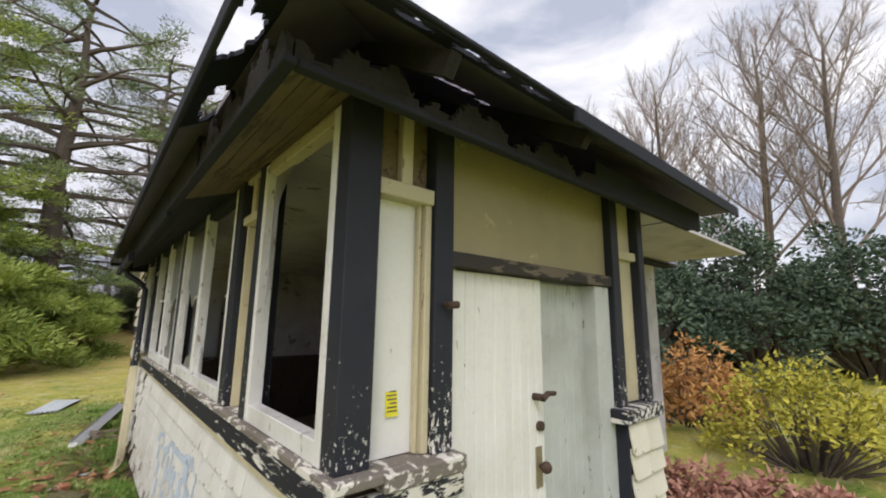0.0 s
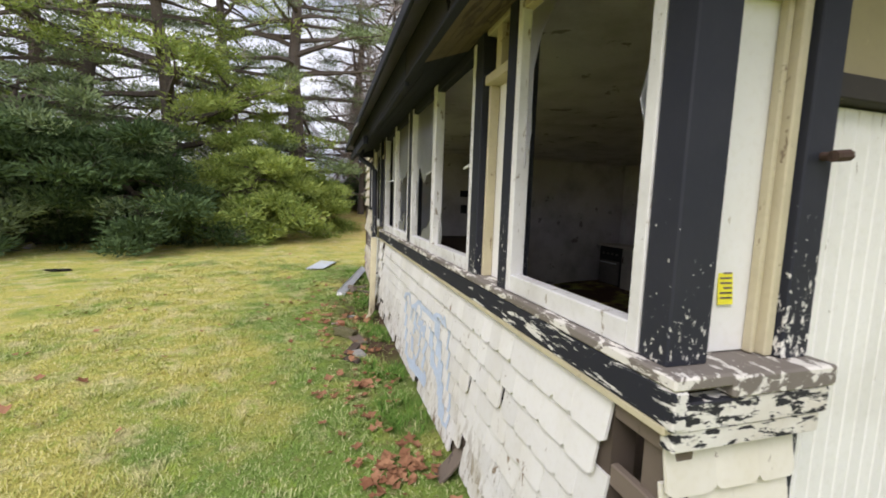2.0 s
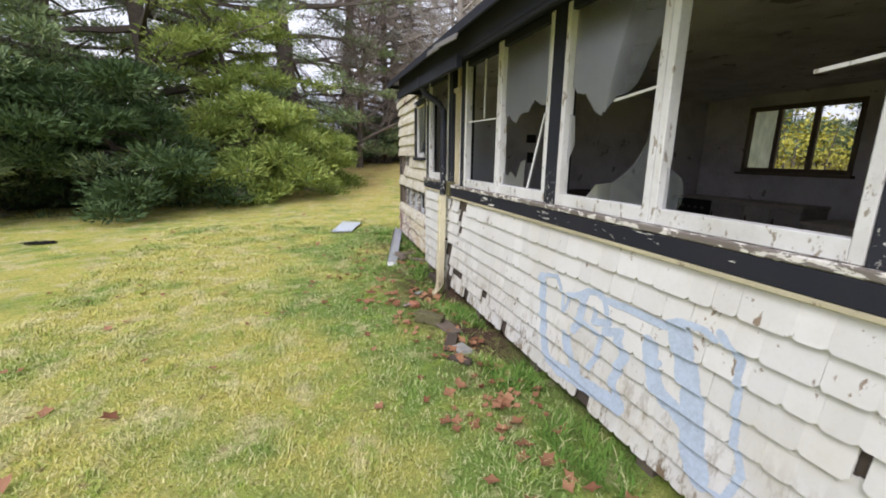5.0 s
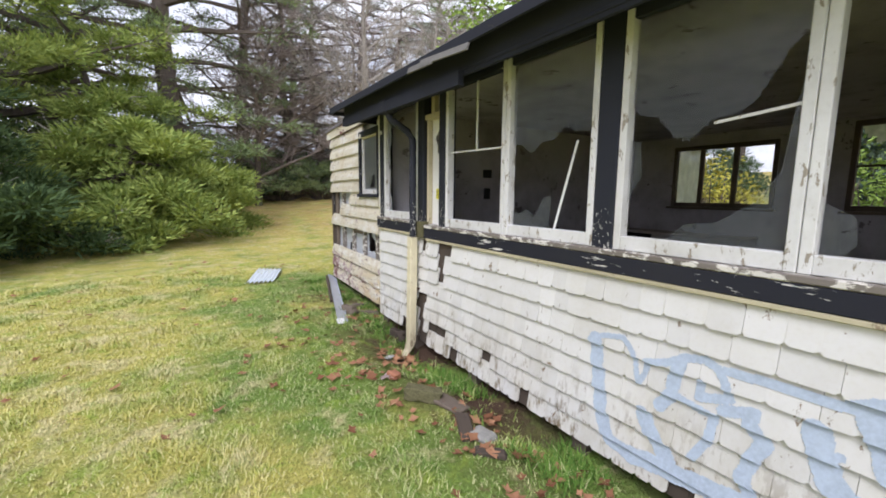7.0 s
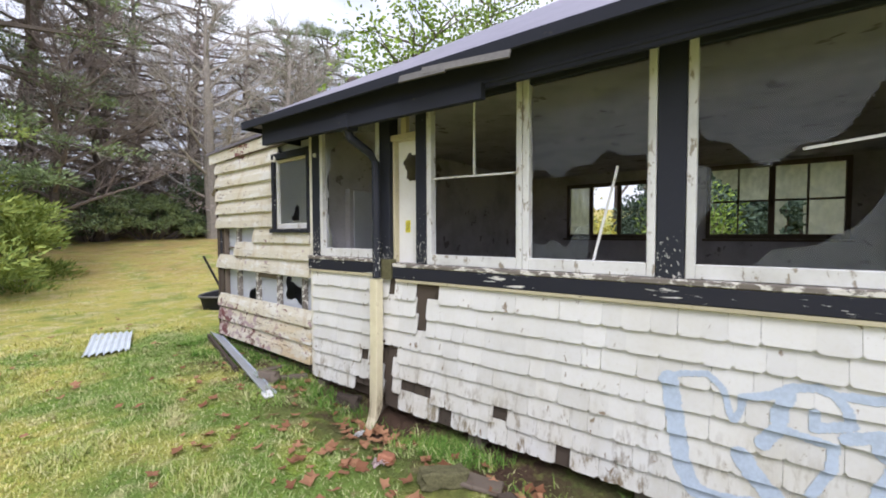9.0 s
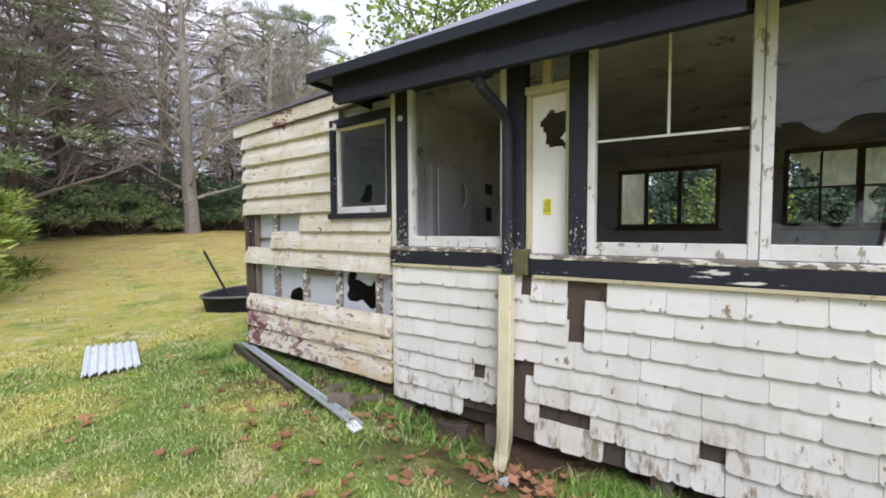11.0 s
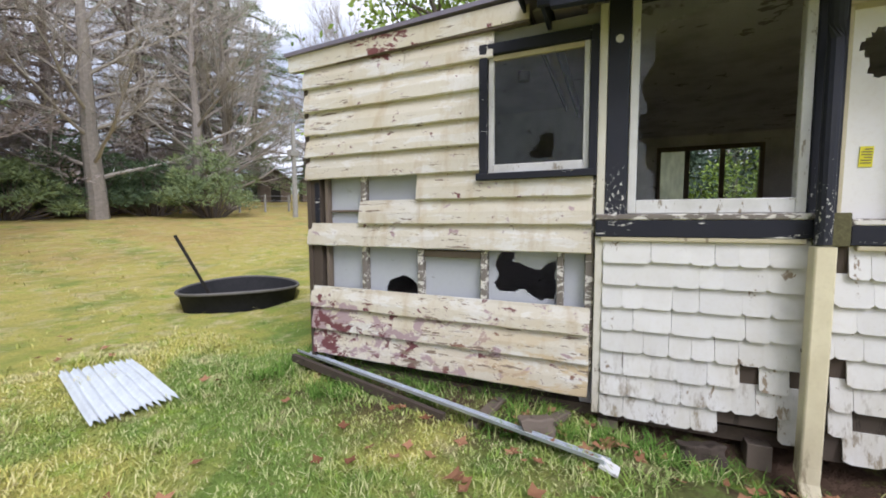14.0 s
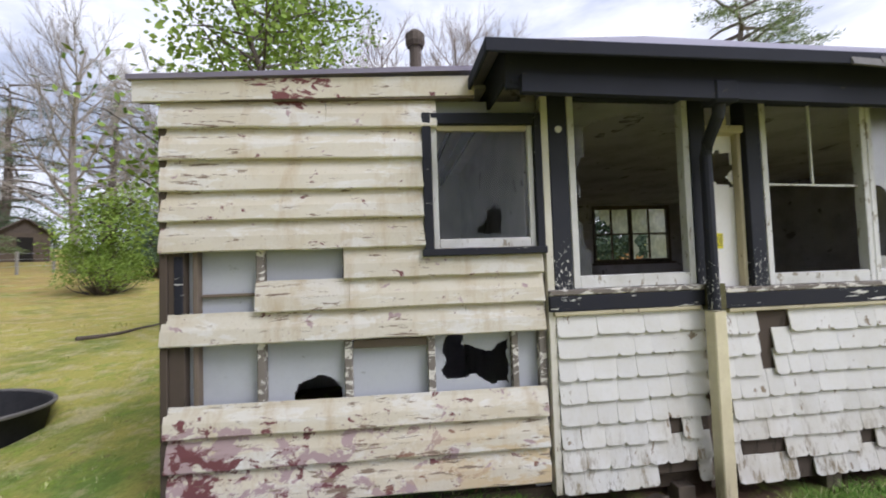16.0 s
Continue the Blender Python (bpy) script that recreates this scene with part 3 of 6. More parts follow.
keep_f = lambda u, v: u > 6.41 - 0.25 * max(0.0, v - 2.12) - 0.02 * math.sin(v * 23) and v > 1.95 or v > 2.52 - 0.5 * (u - 5.9) ** 2 or u > 6.43 - 0.20 * max(0.0, 1.80 - v) ** 0.7 + 0.012 * math.sin(v * 31) and v < 1.95
g = p("pane", ragged(5.68, 6.44, Z0 + 0.105, Z1 - 0.055, 0.016, keep_f, lambda u, v, d: (0.02 + d, u, v), 0.004, 0.35, 11), GLASS, "smoky broken pane")
g.visible_shadow = False
bm = bmesh.new()
tube(bm, ((-0.02, 6.55, 2.38), (-0.032, 6.55, 2.38)), 0.022, 12)
part("disc", bm, FRAME_WHITE, wall_long, "small white disc on the post")
part("head_board", slab(0.0, 0.10, 0.13, 1.5, HEAD_Z + 0.002, 2.72), CREAM_TRIM, wall_long, "cream head board under the eaves")
# black along the rest of the wall
part("head_board", slab(0.0, 0.10, 1.502, 6.61, HEAD_Z + 0.002, 2.72), BLACK_PLAIN, wall_long, "black head board under the eaves")


def panel(y0, y1, holed=False):
    """A boarded bay between two posts: white sheet, reveals and a cross-beam."""
    pl = lambda u, v, d: (0.075 + d, u, v)
    hole = lambda u, v: not (holed and abs(u - (y0 + 0.115) - 0.012 * math.sin(v * 55)) < 0.075 - 0.02 * math.sin(v * 31) and abs(v - 2.155 - 0.2 * (u - 5.33)) < 0.115)
    part("panel", ragged(y0, y1, SILL_Z, 2.38, 0.02, hole, pl, 0.008, 0.25, 5), PANEL_WHITE, wall_long, "white painted sheet panel")
    part("reveal", slab(0.02, 0.074, y1 - 0.03, y1 - 0.002, SILL_Z, 2.38), CREAM_TRIM, wall_long)
    part("reveal", slab(0.02, 0.074, y0 + 0.002, y0 + 0.03, SILL_Z, 2.38), CREAM_TRIM, wall_long)
    part("cross_beam", slab(-0.005, 0.09, y0, y1, 2.38, 2.43), CREAM_TRIM, wall_long, "cream cross-beam")
    part("upper_stud", slab(0.0, 0.05, (y0 + y1) / 2 - 0.03, (y0 + y1) / 2 + 0.03, 2.432, 2.64), CREAM_TRIM, wall_long)


panel(1.092, 1.408)
panel(5.212, 5.508, True)


def label_sticker(m):
    bm = bmesh.new()
    box(bm, -0.0015, 0.0015, -0.027, 0.027, -0.052, 0.052)
    s = tagged(part("label_sticker", bm, YELLOW), "yellow warning label stuck to a white panel", "label", "yellow labels")
    for k in range(6):
        z = 0.038 - k * 0.014
        b = slab(-0.0035, -0.002, -0.021, 0.021 if k % 3 else 0.008, z - 0.003, z + 0.002, 0)
        part("print_line", b, BARE_WOOD, s)
    s.matrix_basis = m
    return s


sticker = label_sticker(pose(0.0715, 5.375, 1.645, 2, 0, 0))
copy_thing(sticker, pose(0.25, 0.1125, 1.52, 0, 6, 90))

# entrance end
part("panel", slab(0.122, 0.392, 0.115, 0.13, 1.325, 2.33), PANEL_WHITE, wall_end, "white painted sheet panel")
part("reveal", slab(0.358, 0.389, 0.06, 0.114, 1.325, 2.33), CREAM_TRIM, wall_end)
part("reveal_edge", slab(0.338, 0.356, 0.085, 0.114, 1.325, 2.33), CREAM_TRIM, wall_end)
part("cross_beam", slab(0.122, 0.39, 0.045, 0.13, 2.30, 2.365), CREAM_TRIM, wall_end, "cream cross-beam")
part("upper_stud", slab(0.23, 0.285, 0.06, 0.10, 2.367, 2.68), CREAM_TRIM, wall_end)
part("upper_board", slab(0.122, 0.39, 0.102, 0.13, 2.367, 2.68), SOFFIT, wall_end)
for x0, x1 in ((0.392, 0.495), (1.885, 1.98), (2.27, 2.355)):
    part("post", slab(x0, x1, 0.038, 0.14, 1.322 if x0 < 1 else 1.315, 2.70), BLACK_POST, wall_end, "black post with flaking paint")
part("upper_wall", slab(0.497, 1.883, 0.09, 0.15, 2.125, 2.70), OLIVE_WALL, wall_end, "cream plaster wall above the door")
part("lintel", slab(0.497, 1.883, 0.05, 0.16, 2.055, 2.123), LINTEL_WOOD, wall_end, "dark worn lintel")
part("door_jamb", slab(0.497, 0.558, 0.09, 0.20, 0.1, 2.053), DOOR_WHITE, wall_end)
part("door_jamb", slab(1.70, 1.868, 0.07, 0.21, 0.1, 2.053), DOOR_SHADED, wall_end)
part("panel", slab(1.982, 2.268, 0.10, 0.12, 1.315, 2.68), CREAM_TRIM, wall_end, "cream panel")
part("panel_rail", slab(1.982, 2.268, 0.06, 0.098, 2.26, 2.32), CREAM_TRIM, wall_end)
part("ledge", slab(1.81, 2.335, -0.03, 0.30, 1.235, 1.315), BLACK_PAINT, wall_end, "black flaking ledge")
part("pier", slab(1.884, 2.305, 0.005, 0.25, -0.1, 1.233), BARE_WOOD, wall_end)
part("pier_edge", slab(1.870, 1.882, -0.005, 0.25, 0.0, 1.233), BLACK_PLAIN, wall_end)
part("pier", slab(0.02, 0.455, 0.04, 0.12, -0.1, 1.148), BARE_WOOD, wall_end)
part("pier_edge", slab(0.457, 0.49, 0.03, 0.12, 0.0, 1.148), BLACK_POST, wall_end)


def boarded_door(name, label, x0, x1, y, z0, z1, n, mat):
    d = tagged(thing(name, label, "door", kind="structure"), "")
    d.location = (x0, y, z0)
    w = (x1 - x0) / n
    for k in range(n):
        bm = slab(k * w + 0.0015, (k + 1) * w - 0.0015, 0, 0.025, 0, z1 - z0, 0.004)
        part("board", bm, mat, d)
    for z in (0.25, 1.0, 1.7):
        part("ledger", slab(0.03, x1 - x0 - 0.03, 0.027, 0.05, z, z + 0.1), mat, d)
    return d


door_1 = boarded_door("door_1", "white boarded door with peeling paint and old locks", 0.56, 1.188, 0.10, 0.08, 2.05, 10, DOOR_WHITE)
# the leaf that stands back has its shade mixed into the paint
door_2 = boarded_door("door_2", "mouldy white boarded door leaf standing back, greyed by painted-in shade", 1.195, 1.79, 0.165, 0.12, 2.05, 8, DOOR_SHADED)


def door_furniture():
    o = Vector(door_1.location)

    def p(nm, bm, mat, lab):
        bmesh.ops.translate(bm, verts=bm.verts, vec=-o - Vector((0.195, -0.045, -0.055)))
        return part(nm, bm, mat, door_1, lab)

    bm = bmesh.new()
    tube(bm, ((1.30, 0.055, 1.40), (1.30, -0.005, 1.40)), 0.018, 10)
    tube(bm, ((1.29, -0.005, 1.395), (1.33, -0.01, 1.42), (1.385, -0.012, 1.415)), [0.016, 0.014, 0.012], 8)
    p("handle", bm, RUST, "rusty lever handle")
    bm = bmesh.new()
    tube(bm, ((1.335, 0.055, 1.255), (1.335, 0.035, 1.255)), 0.024, 12)
    p("lock", bm, RUST, "rusty cylinder lock")
    p("lock_plate", slab(1.30, 1.35, 0.048, 0.0545, 0.97, 1.16, 0.002), BRASS, "worn plate")
    bm = bmesh.new()
    bmesh.ops.create_uvsphere(bm, u_segments=12, v_segments=8, radius=0.028, matrix=Matrix.Translation((1.33, 0.012, 1.07)))
    tube(bm, ((1.33, 0.048, 1.07), (1.33, 0.02, 1.07)), 0.012, 8)
    p("knob", bm, RUST, "rusty round knob")


door_furniture()
bm = bmesh.new()
tube(bm, ((0.45, 0.04, 1.89), (0.45, 0.0, 1.885)), 0.012, 8)
tube(bm, ((0.43, 0.0, 1.885), (0.48, -0.005, 1.89)), 0.016, 8)
tagged(part("hinge_pin", bm, RUST, wall_end, "rusty hook on the post"))

# inner walls, floor and ceiling
inner = thing("wall_inner", "sooty dark inner walls of the empty cottage", "wall", kind="structure")
part("partition", slab(0.12, 5.30, 6.64, 6.74, 0.0, 2.68, 0), DARK_WALL, inner)
part("inner_wall", slab(2.30, 2.39, 0.16, 1.30, 0.0, 2.68, 0), DARK_WALL, inner)
part("inner_wall", slab(2.392, 5.40, 1.20, 1.30, 0.0, 2.68, 0), DARK_WALL, inner)
for y0, y1, z0, z1 in ((1.302, 1.87, 0, 2.68), (1.87, 3.56, 0, 1.48), (1.87, 3.56, 2.64, 2.68), (3.56, 4.34, 0, 2.68), (4.34, 5.86, 0, 1.48), (4.34, 5.86, 2.50, 2.68), (5.86, 6.64, 0, 2.68)):
    part("rear_wall", slab(5.30, 5.40, y0, y1, z0, z1, 0), DARK_WALL, inner)
tagged(part("floor", slab(0.10, 5.40, 0.13, 8.9, 0.02, 0.10, 0), plain("dirty_floor_boards", (0.10, 0.075, 0.055), 0.9)), "dirty dark floor boards strewn with dust", "floor", kind="structure")
tagged(part("ceiling", slab(0.102, 5.40, 0.102, 8.9, 2.685, 2.715, 0), DARK_WALL), "sooty dark ceiling", "ceiling", kind="structure")


def rear_window(name, y0, y1, z0, z1, uprights, rails, panes):
    w = thing(name, "brown-framed rear window with grimy panes", "window", "rear windows", at=(5.33, (y0 + y1) / 2, z0))
    o = Vector(w.location)

    def p(nm, bm, mat, lab=""):
        bmesh.ops.translate(bm, verts=bm.verts, vec=-o)
        return part(nm, bm, mat, w, lab)

    for a, b in ((y0, y0 + 0.06), (y1 - 0.06, y1)):
        p("stile", slab(5.28, 5.36, a, b, z0, z1), BARE_WOOD)
    for a, b in ((z0, z0 + 0.07), (z1 - 0.07, z1)):
        p("rail", slab(5.28, 5.36, y0 + 0.06, y1 - 0.06, a, b), BARE_WOOD)
    for u, t in uprights:
        p("mullion", slab(5.30, 5.35, u - t / 2, u + t / 2, z0 + 0.07, z1 - 0.07), BARE_WOOD)
    for z in rails:
        p("glazing_bar", slab(5.31, 5.34, y0 + 0.06, y1 - 0.06, z - 0.015, z + 0.015), BARE_WOOD)
    for a, b, c, d in panes:
        p("pane", slab(5.345, 5.349, a, b, c, d, 0), OBSCURE, "frosted pane").visible_shadow = False
    p("stool", slab(5.20, 5.298, y0 - 0.04, y1 + 0.04, z0 - 0.04, z0 - 0.002), BARE_WOOD)
    return w, p


w, p = rear_window("rear_window", 1.87, 3.56, 1.48, 2.64, ((2.73, 0.08), (2.32, 0.025), (3.14, 0.025)), (2.06,),
                   ((1.93, 2.308, 1.55, 2.045), (1.93, 2.308, 2.075, 2.57), (2.334, 2.69, 2.075, 2.57), (2.77, 3.126, 2.075, 2.57)))
jag = lambda u, v: u > 2.58 - 0.05 * math.sin(v * 19) or u < 2.36 + 0.02 * math.sin(v * 40)
p("pane", ragged(2.334, 2.69, 1.55, 2.045, 0.03, jag, lambda u, v, d: (5.345 + d, u, v), 0.004, 0.35, 21), OBSCURE, "broken frosted pane").visible_shadow = False
jag2 = lambda u, v: v > 2.25 + 0.9 * (u - 3.2) + 0.03 * math.sin(u * 60)
p("pane", ragged(3.154, 3.50, 2.075, 2.57, 0.03, jag2, lambda u, v, d: (5.345 + d, u, v), 0.004, 0.35, 22), OBSCURE, "broken frosted pane").visible_shadow = False
w2, p = rear_window("rear_window", 4.34, 5.86, 1.48, 2.50, ((4.90, 0.07), (5.40, 0.07)), (), ((5.437, 5.80, 1.55, 2.43),))
g = part("pane", slab(0.015, 0.019, -0.70, -0.237, 0.07, 0.95, 0), GLASS, w2, "grimy pane")
g.visible_shadow = False

# eaves and roof
EAVE = 0.46


def roof():
    r = thing("roof", "weathered grey metal hip roof with black eaves", "roof", kind="structure")
    k, e, z = 0.62, 2.70, 0.0

    def face(*pts):
        bm = bmesh.new()
        top = [bm.verts.new(q) for q in pts]
        low = [bm.verts.new((q[0], q[1], q[2] - 0.025)) for q in pts]
        bm.faces.new(top)
        bm.faces.new(low[::-1])
        for i in range(len(pts)):
            j = (i + 1) % len(pts)
            bm.faces.new((top[i], low[i], low[j], top[j]))
        bmesh.ops.recalc_face_normals(bm, faces=bm.faces)
        part("roof_sheet", bm, ROOF, r)

    W, apex = 3.11, (2.65, 4.05, e + k * 3.11)
    q = 0.14
    a = (-EAVE + q, -0.40 + q, e + k * q)
    b = (-EAVE, 7.1, e)
    wing0, wing1 = (1.4, 1.41, e + k * 1.86), (1.4, 2.86, e + k * 1.86)
    face(a, (-EAVE + q, 0.9, e + k * q), (-EAVE, 0.9, e), b, apex, wing1, wing0)
    face((1.5, -0.40, e), (2.97, -0.40, e), wing0, (1.5, 0.90, e + k * 1.30))
    face((1.5, 0.90, e + k * 1.30), wing0, (0.84, 0.90, e + k * 1.30))
    # sheet rusted through in long slits above the near corner
    slits = ((0.28, 0.46, 0.68, 0.70), (0.53, 0.87, 0.77, 0.69), (0.99, 1.32, 0.78, 0.84))
    sound = lambda u, v: u + 0.45 > v and not any(u0 < u < u1 and abs(v - v0 - (v1 - v0) * (u - u0) / (u1 - u0)) < 0.030 + 0.012 * math.sin(u * 71) for u0, u1, v0, v1 in slits)
    part("rusted_sheet", ragged(-0.32, 1.5, q, 1.30, 0.02, sound, lambda u, v, d: (u, -0.40 + v, e + k * v - d), 0.02, 0.4, 9), ROOF, r, "roof sheet rusted through in slits")
    bm = bmesh.new()
    beam(bm, (-EAVE + 0.02, -0.38, e + 0.01), (1.4, 1.41, e + k * 1.86 + 0.01), 0.10, 0.03)
    part("hip_cap", bm, ROOF, r, "grey metal hip capping")
    face((2.97, -0.40, e), wing0, wing1, (2.97, 1.0, e))
    face((2.97, 1.0, e), wing1, apex, (5.76, 1.0, e))
    face((5.76, 1.0, e), apex, (5.76, 7.1, e))
    face(b, (5.76, 7.1, e), apex)
    # rusted-out edge at the near corner
    rnd = random.Random(4)
    holes = [(rnd.uniform(-0.1, 0.75), rnd.uniform(0.03, 0.12), rnd.uniform(0.04, 0.11)) for _ in range(5)]
    keep = lambda u, v: all(((u - h[0]) / (h[2] * 2.2)) ** 2 + ((v - h[1]) / 0.04) ** 2 > 1 for h in holes)
    part("rusted_edge", ragged(-0.40, 0.9, 0.0, q, 0.02, keep, lambda u, v, d: (-EAVE + v, u, e + k * v - d), 0.02, 0.45, 3), BLACK_PLAIN, r, "rusted black roof edge with holes")
    holes2 = [(-0.02, 0.055, 0.07), (0.22, 0.05, 0.09), (0.36, 0.055, 0.06), (0.56, 0.045, 0.08)]
    keep2 = lambda u, v: all(((u - h[0]) / (h[2] * 1.1)) ** 2 + ((v - h[1]) / 0.026) ** 2 > 1 for h in holes2)
    part("rusted_edge", ragged(-0.32, 1.5, 0.0, q, 0.02, keep2, lambda u, v, d: (u, -0.40 + v, e + k * v - d), 0.02, 0.45, 8), BLACK_PLAIN, r, "rusted black roof edge with holes")
    # edge boards and gutters
    part("edge_board", slab(-EAVE - 0.02, -EAVE, -0.42, 7.12, 2.63, 2.705), BLACK_PLAIN, r, "black roof edge board")
    part("edge_board", slab(0.75, 2.99, -0.42, -0.40, 2.63, 2.705), BLACK_PLAIN, r, "black roof edge board")
    part("edge_lip", slab(-EAVE, 0.748, -0.415, -0.40, 2.686, 2.705), BLACK_PLAIN, r, "black roof lip")
    part("edge_board", slab(-EAVE, 3.0, 7.10, 7.12, 2.63, 2.705), BLACK_PLAIN, r, "black roof edge board")
    # fascia set back under the edge
    burnt = lambda u, v: v < 0.10 + 0.05 * math.sin(u * 17) + 0.04 * math.sin(u * 41) or u > 1.1
    part("fascia", ragged(-0.17, 2.0, 0.0, 0.21, 0.02, burnt, lambda u, v, d: (-0.335 + d, u, 2.545 + v), 0.02, 0.4, 13), CHAR, r, "charred broken fascia")
    part("fascia", slab(-0.338, -0.31, 2.002, 6.98, 2.50, 2.76), BLACK_PLAIN, r, "black fascia")
    bm = bmesh.new()
    beam(bm, (-0.37, 4.35, 2.475), (-0.36, 6.9, 2.515), 0.05, 0.10)
    part("sagging_board", bm, BLACK_PLAIN, r, "charred sagging eave board")
    part("fascia", ragged(-0.308, 1.348, 0.0, 0.21, 0.02, lambda u, v: v < 0.075 + 0.04 * math.sin(u * 13 + 2) + 0.025 * math.sin(u * 37), lambda u, v, d: (u, -0.17 + d, 2.545 + v), 0.02, 0.4, 14), CHAR, r, "charred broken fascia")
    part("fascia", slab(1.35, 2.93, -0.17, -0.148, 2.545, 2.70), BLACK_PLAIN, r, "black fascia")
    for xx in (0.12, 0.93):
        bm = bmesh.new()
        beam(bm, (xx, -0.36, 2.625), (xx, 0.30, 3.03), 0.045, 0.08)
        part("rafter", bm, CHAR, r, "charred rafter end")
    for y0, y1, z0, z1 in ((4.10, 4.75, 2.60, 2.655), (4.55, 4.95, 2.625, 2.645)):
        bm = bmesh.new()
        beam(bm, (-0.49, y0, z0), (-0.485, y1, z1), 0.012, 0.05, (0.3, 0, 1))
        part("torn_strip", bm, RIM, r, "torn strip of old gutter")
    part("fascia", slab(-0.308, 3.0, 6.955, 6.98, 2.545, 2.76), BLACK_PLAIN, r, "black fascia")
    # soffit boards that slope up to the wall
    n = 4
    for i in range(n):
        t0, t1 = i / n, (i + 1) / n
        xa, xb = -0.305 + 0.30 * t0 + 0.002, -0.305 + 0.30 * t1 - 0.002
        za, zb = 2.55 + 0.11 * t0, 2.55 + 0.11 * t1
        for hor in (0, 1, 2):
            bm = bmesh.new()
            if hor == 0:
                pts = [(xa, 1.702, za), (xa, 6.95 - 0.3 * t0, za), (xb, 6.95 - 0.3 * t1, zb), (xb, 1.702, zb)]
            elif hor == 2:
                pts = [(xa, -0.145 + 0.185 * t0, za), (xa, 1.70, za), (xb, 1.70, zb), (xb, -0.145 + 0.185 * t1, zb)]
            else:
                ya, yb = -0.143 + 0.18 * t0 + 0.002, -0.143 + 0.18 * t1 - 0.002
                pts = [(-0.305 + 0.3 * t0, ya, za), (2.77, ya, za), (2.77, yb, zb), (-0.305 + 0.3 * t1, yb, zb)]
            low = [bm.verts.new(v) for v in pts]
            top = [bm.verts.new((v[0], v[1], v[2] + 0.015)) for v in pts]
            bm.faces.new(low)
            bm.faces.new(top[::-1])
            for a1 in range(4):
                b1 = (a1 + 1) % 4
                bm.faces.new((low[a1], top[a1], top[b1], low[b1]))
            bmesh.ops.recalc_face_normals(bm, faces=bm.faces)
            part("soffit_board", bm, SOFFIT if hor else BLACK_PLAIN, r)
    # added sheet hides the bright roof underside; its black stands for eave shade
    part("rear_soffit", slab(2.4, 5.74, 1.0, 1.198, 2.64, 2.655), BLACK_PLAIN, r, "black sheet under the rear eave, standing for its shade")
    part("soffit_trim", slab(-0.345, -0.30, -0.18, 6.95, 2.525, 2.548), BLACK_PLAIN, r)
    part("soffit_trim", slab(-0.298, 2.73, -0.18, -0.135, 2.525, 2.548), BLACK_PLAIN, r)
    return r


roof()

# ---- annex wall ----
ANNEX = Matrix.Translation((0.02, 6.662, 0)) @ Matrix.Rotation(radians(-2.48), 4, "Z")
ANNEX_L = 2.30


def annex_part(name, bm, mat, label="", parent=wall_annex):
    bmesh.ops.transform(bm, matrix=ANNEX, verts=bm.verts)
    return part(name, bm, mat, parent, label)


def weatherboard(y0, y1, z0, z1, seed):
    """One lapped board: a thick rounded lower edge, thin at the top, slightly bowed and chipped."""
    rnd = random.Random(seed)
    bm = bmesh.new()
    h = z1 - z0
    prof = ((-0.004, z0 + 0.004), (-0.042, z0), (-0.047, z0 + 0.008), (-0.036, z0 + h * 0.5), (-0.012, z1 - 0.012), (-0.008, z1 + 0.01), (0.0, z1 + 0.01))
    n = max(2, int((y1 - y0) / 0.12))
    rings = []
    for k in range(n + 1):
        y = y0 + (y1 - y0) * k / n
        dz = rnd.uniform(-0.0025, 0.0025)
        dx = rnd.uniform(-0.0015, 0.0015)
        rings.append([bm.verts.new((x + dx, y + (rnd.uniform(-0.006, 0.006) if k in (0, n) else 0), z + dz * (1 if z < z0 + 0.01 else 0.3))) for x, z in prof])
    for a, b in zip(rings, rings[1:]):
        for k in range(len(prof) - 1):
            bm.faces.new((a[k], a[k + 1], b[k + 1], b[k]))
        bm.faces.new((a[-1], a[0], b[0], b[-1]))
    bm.faces.new(rings[0])
    bm.faces.new(rings[-1][::-1])
    bmesh.ops.recalc_face_normals(bm, faces=bm.faces)
    return bm


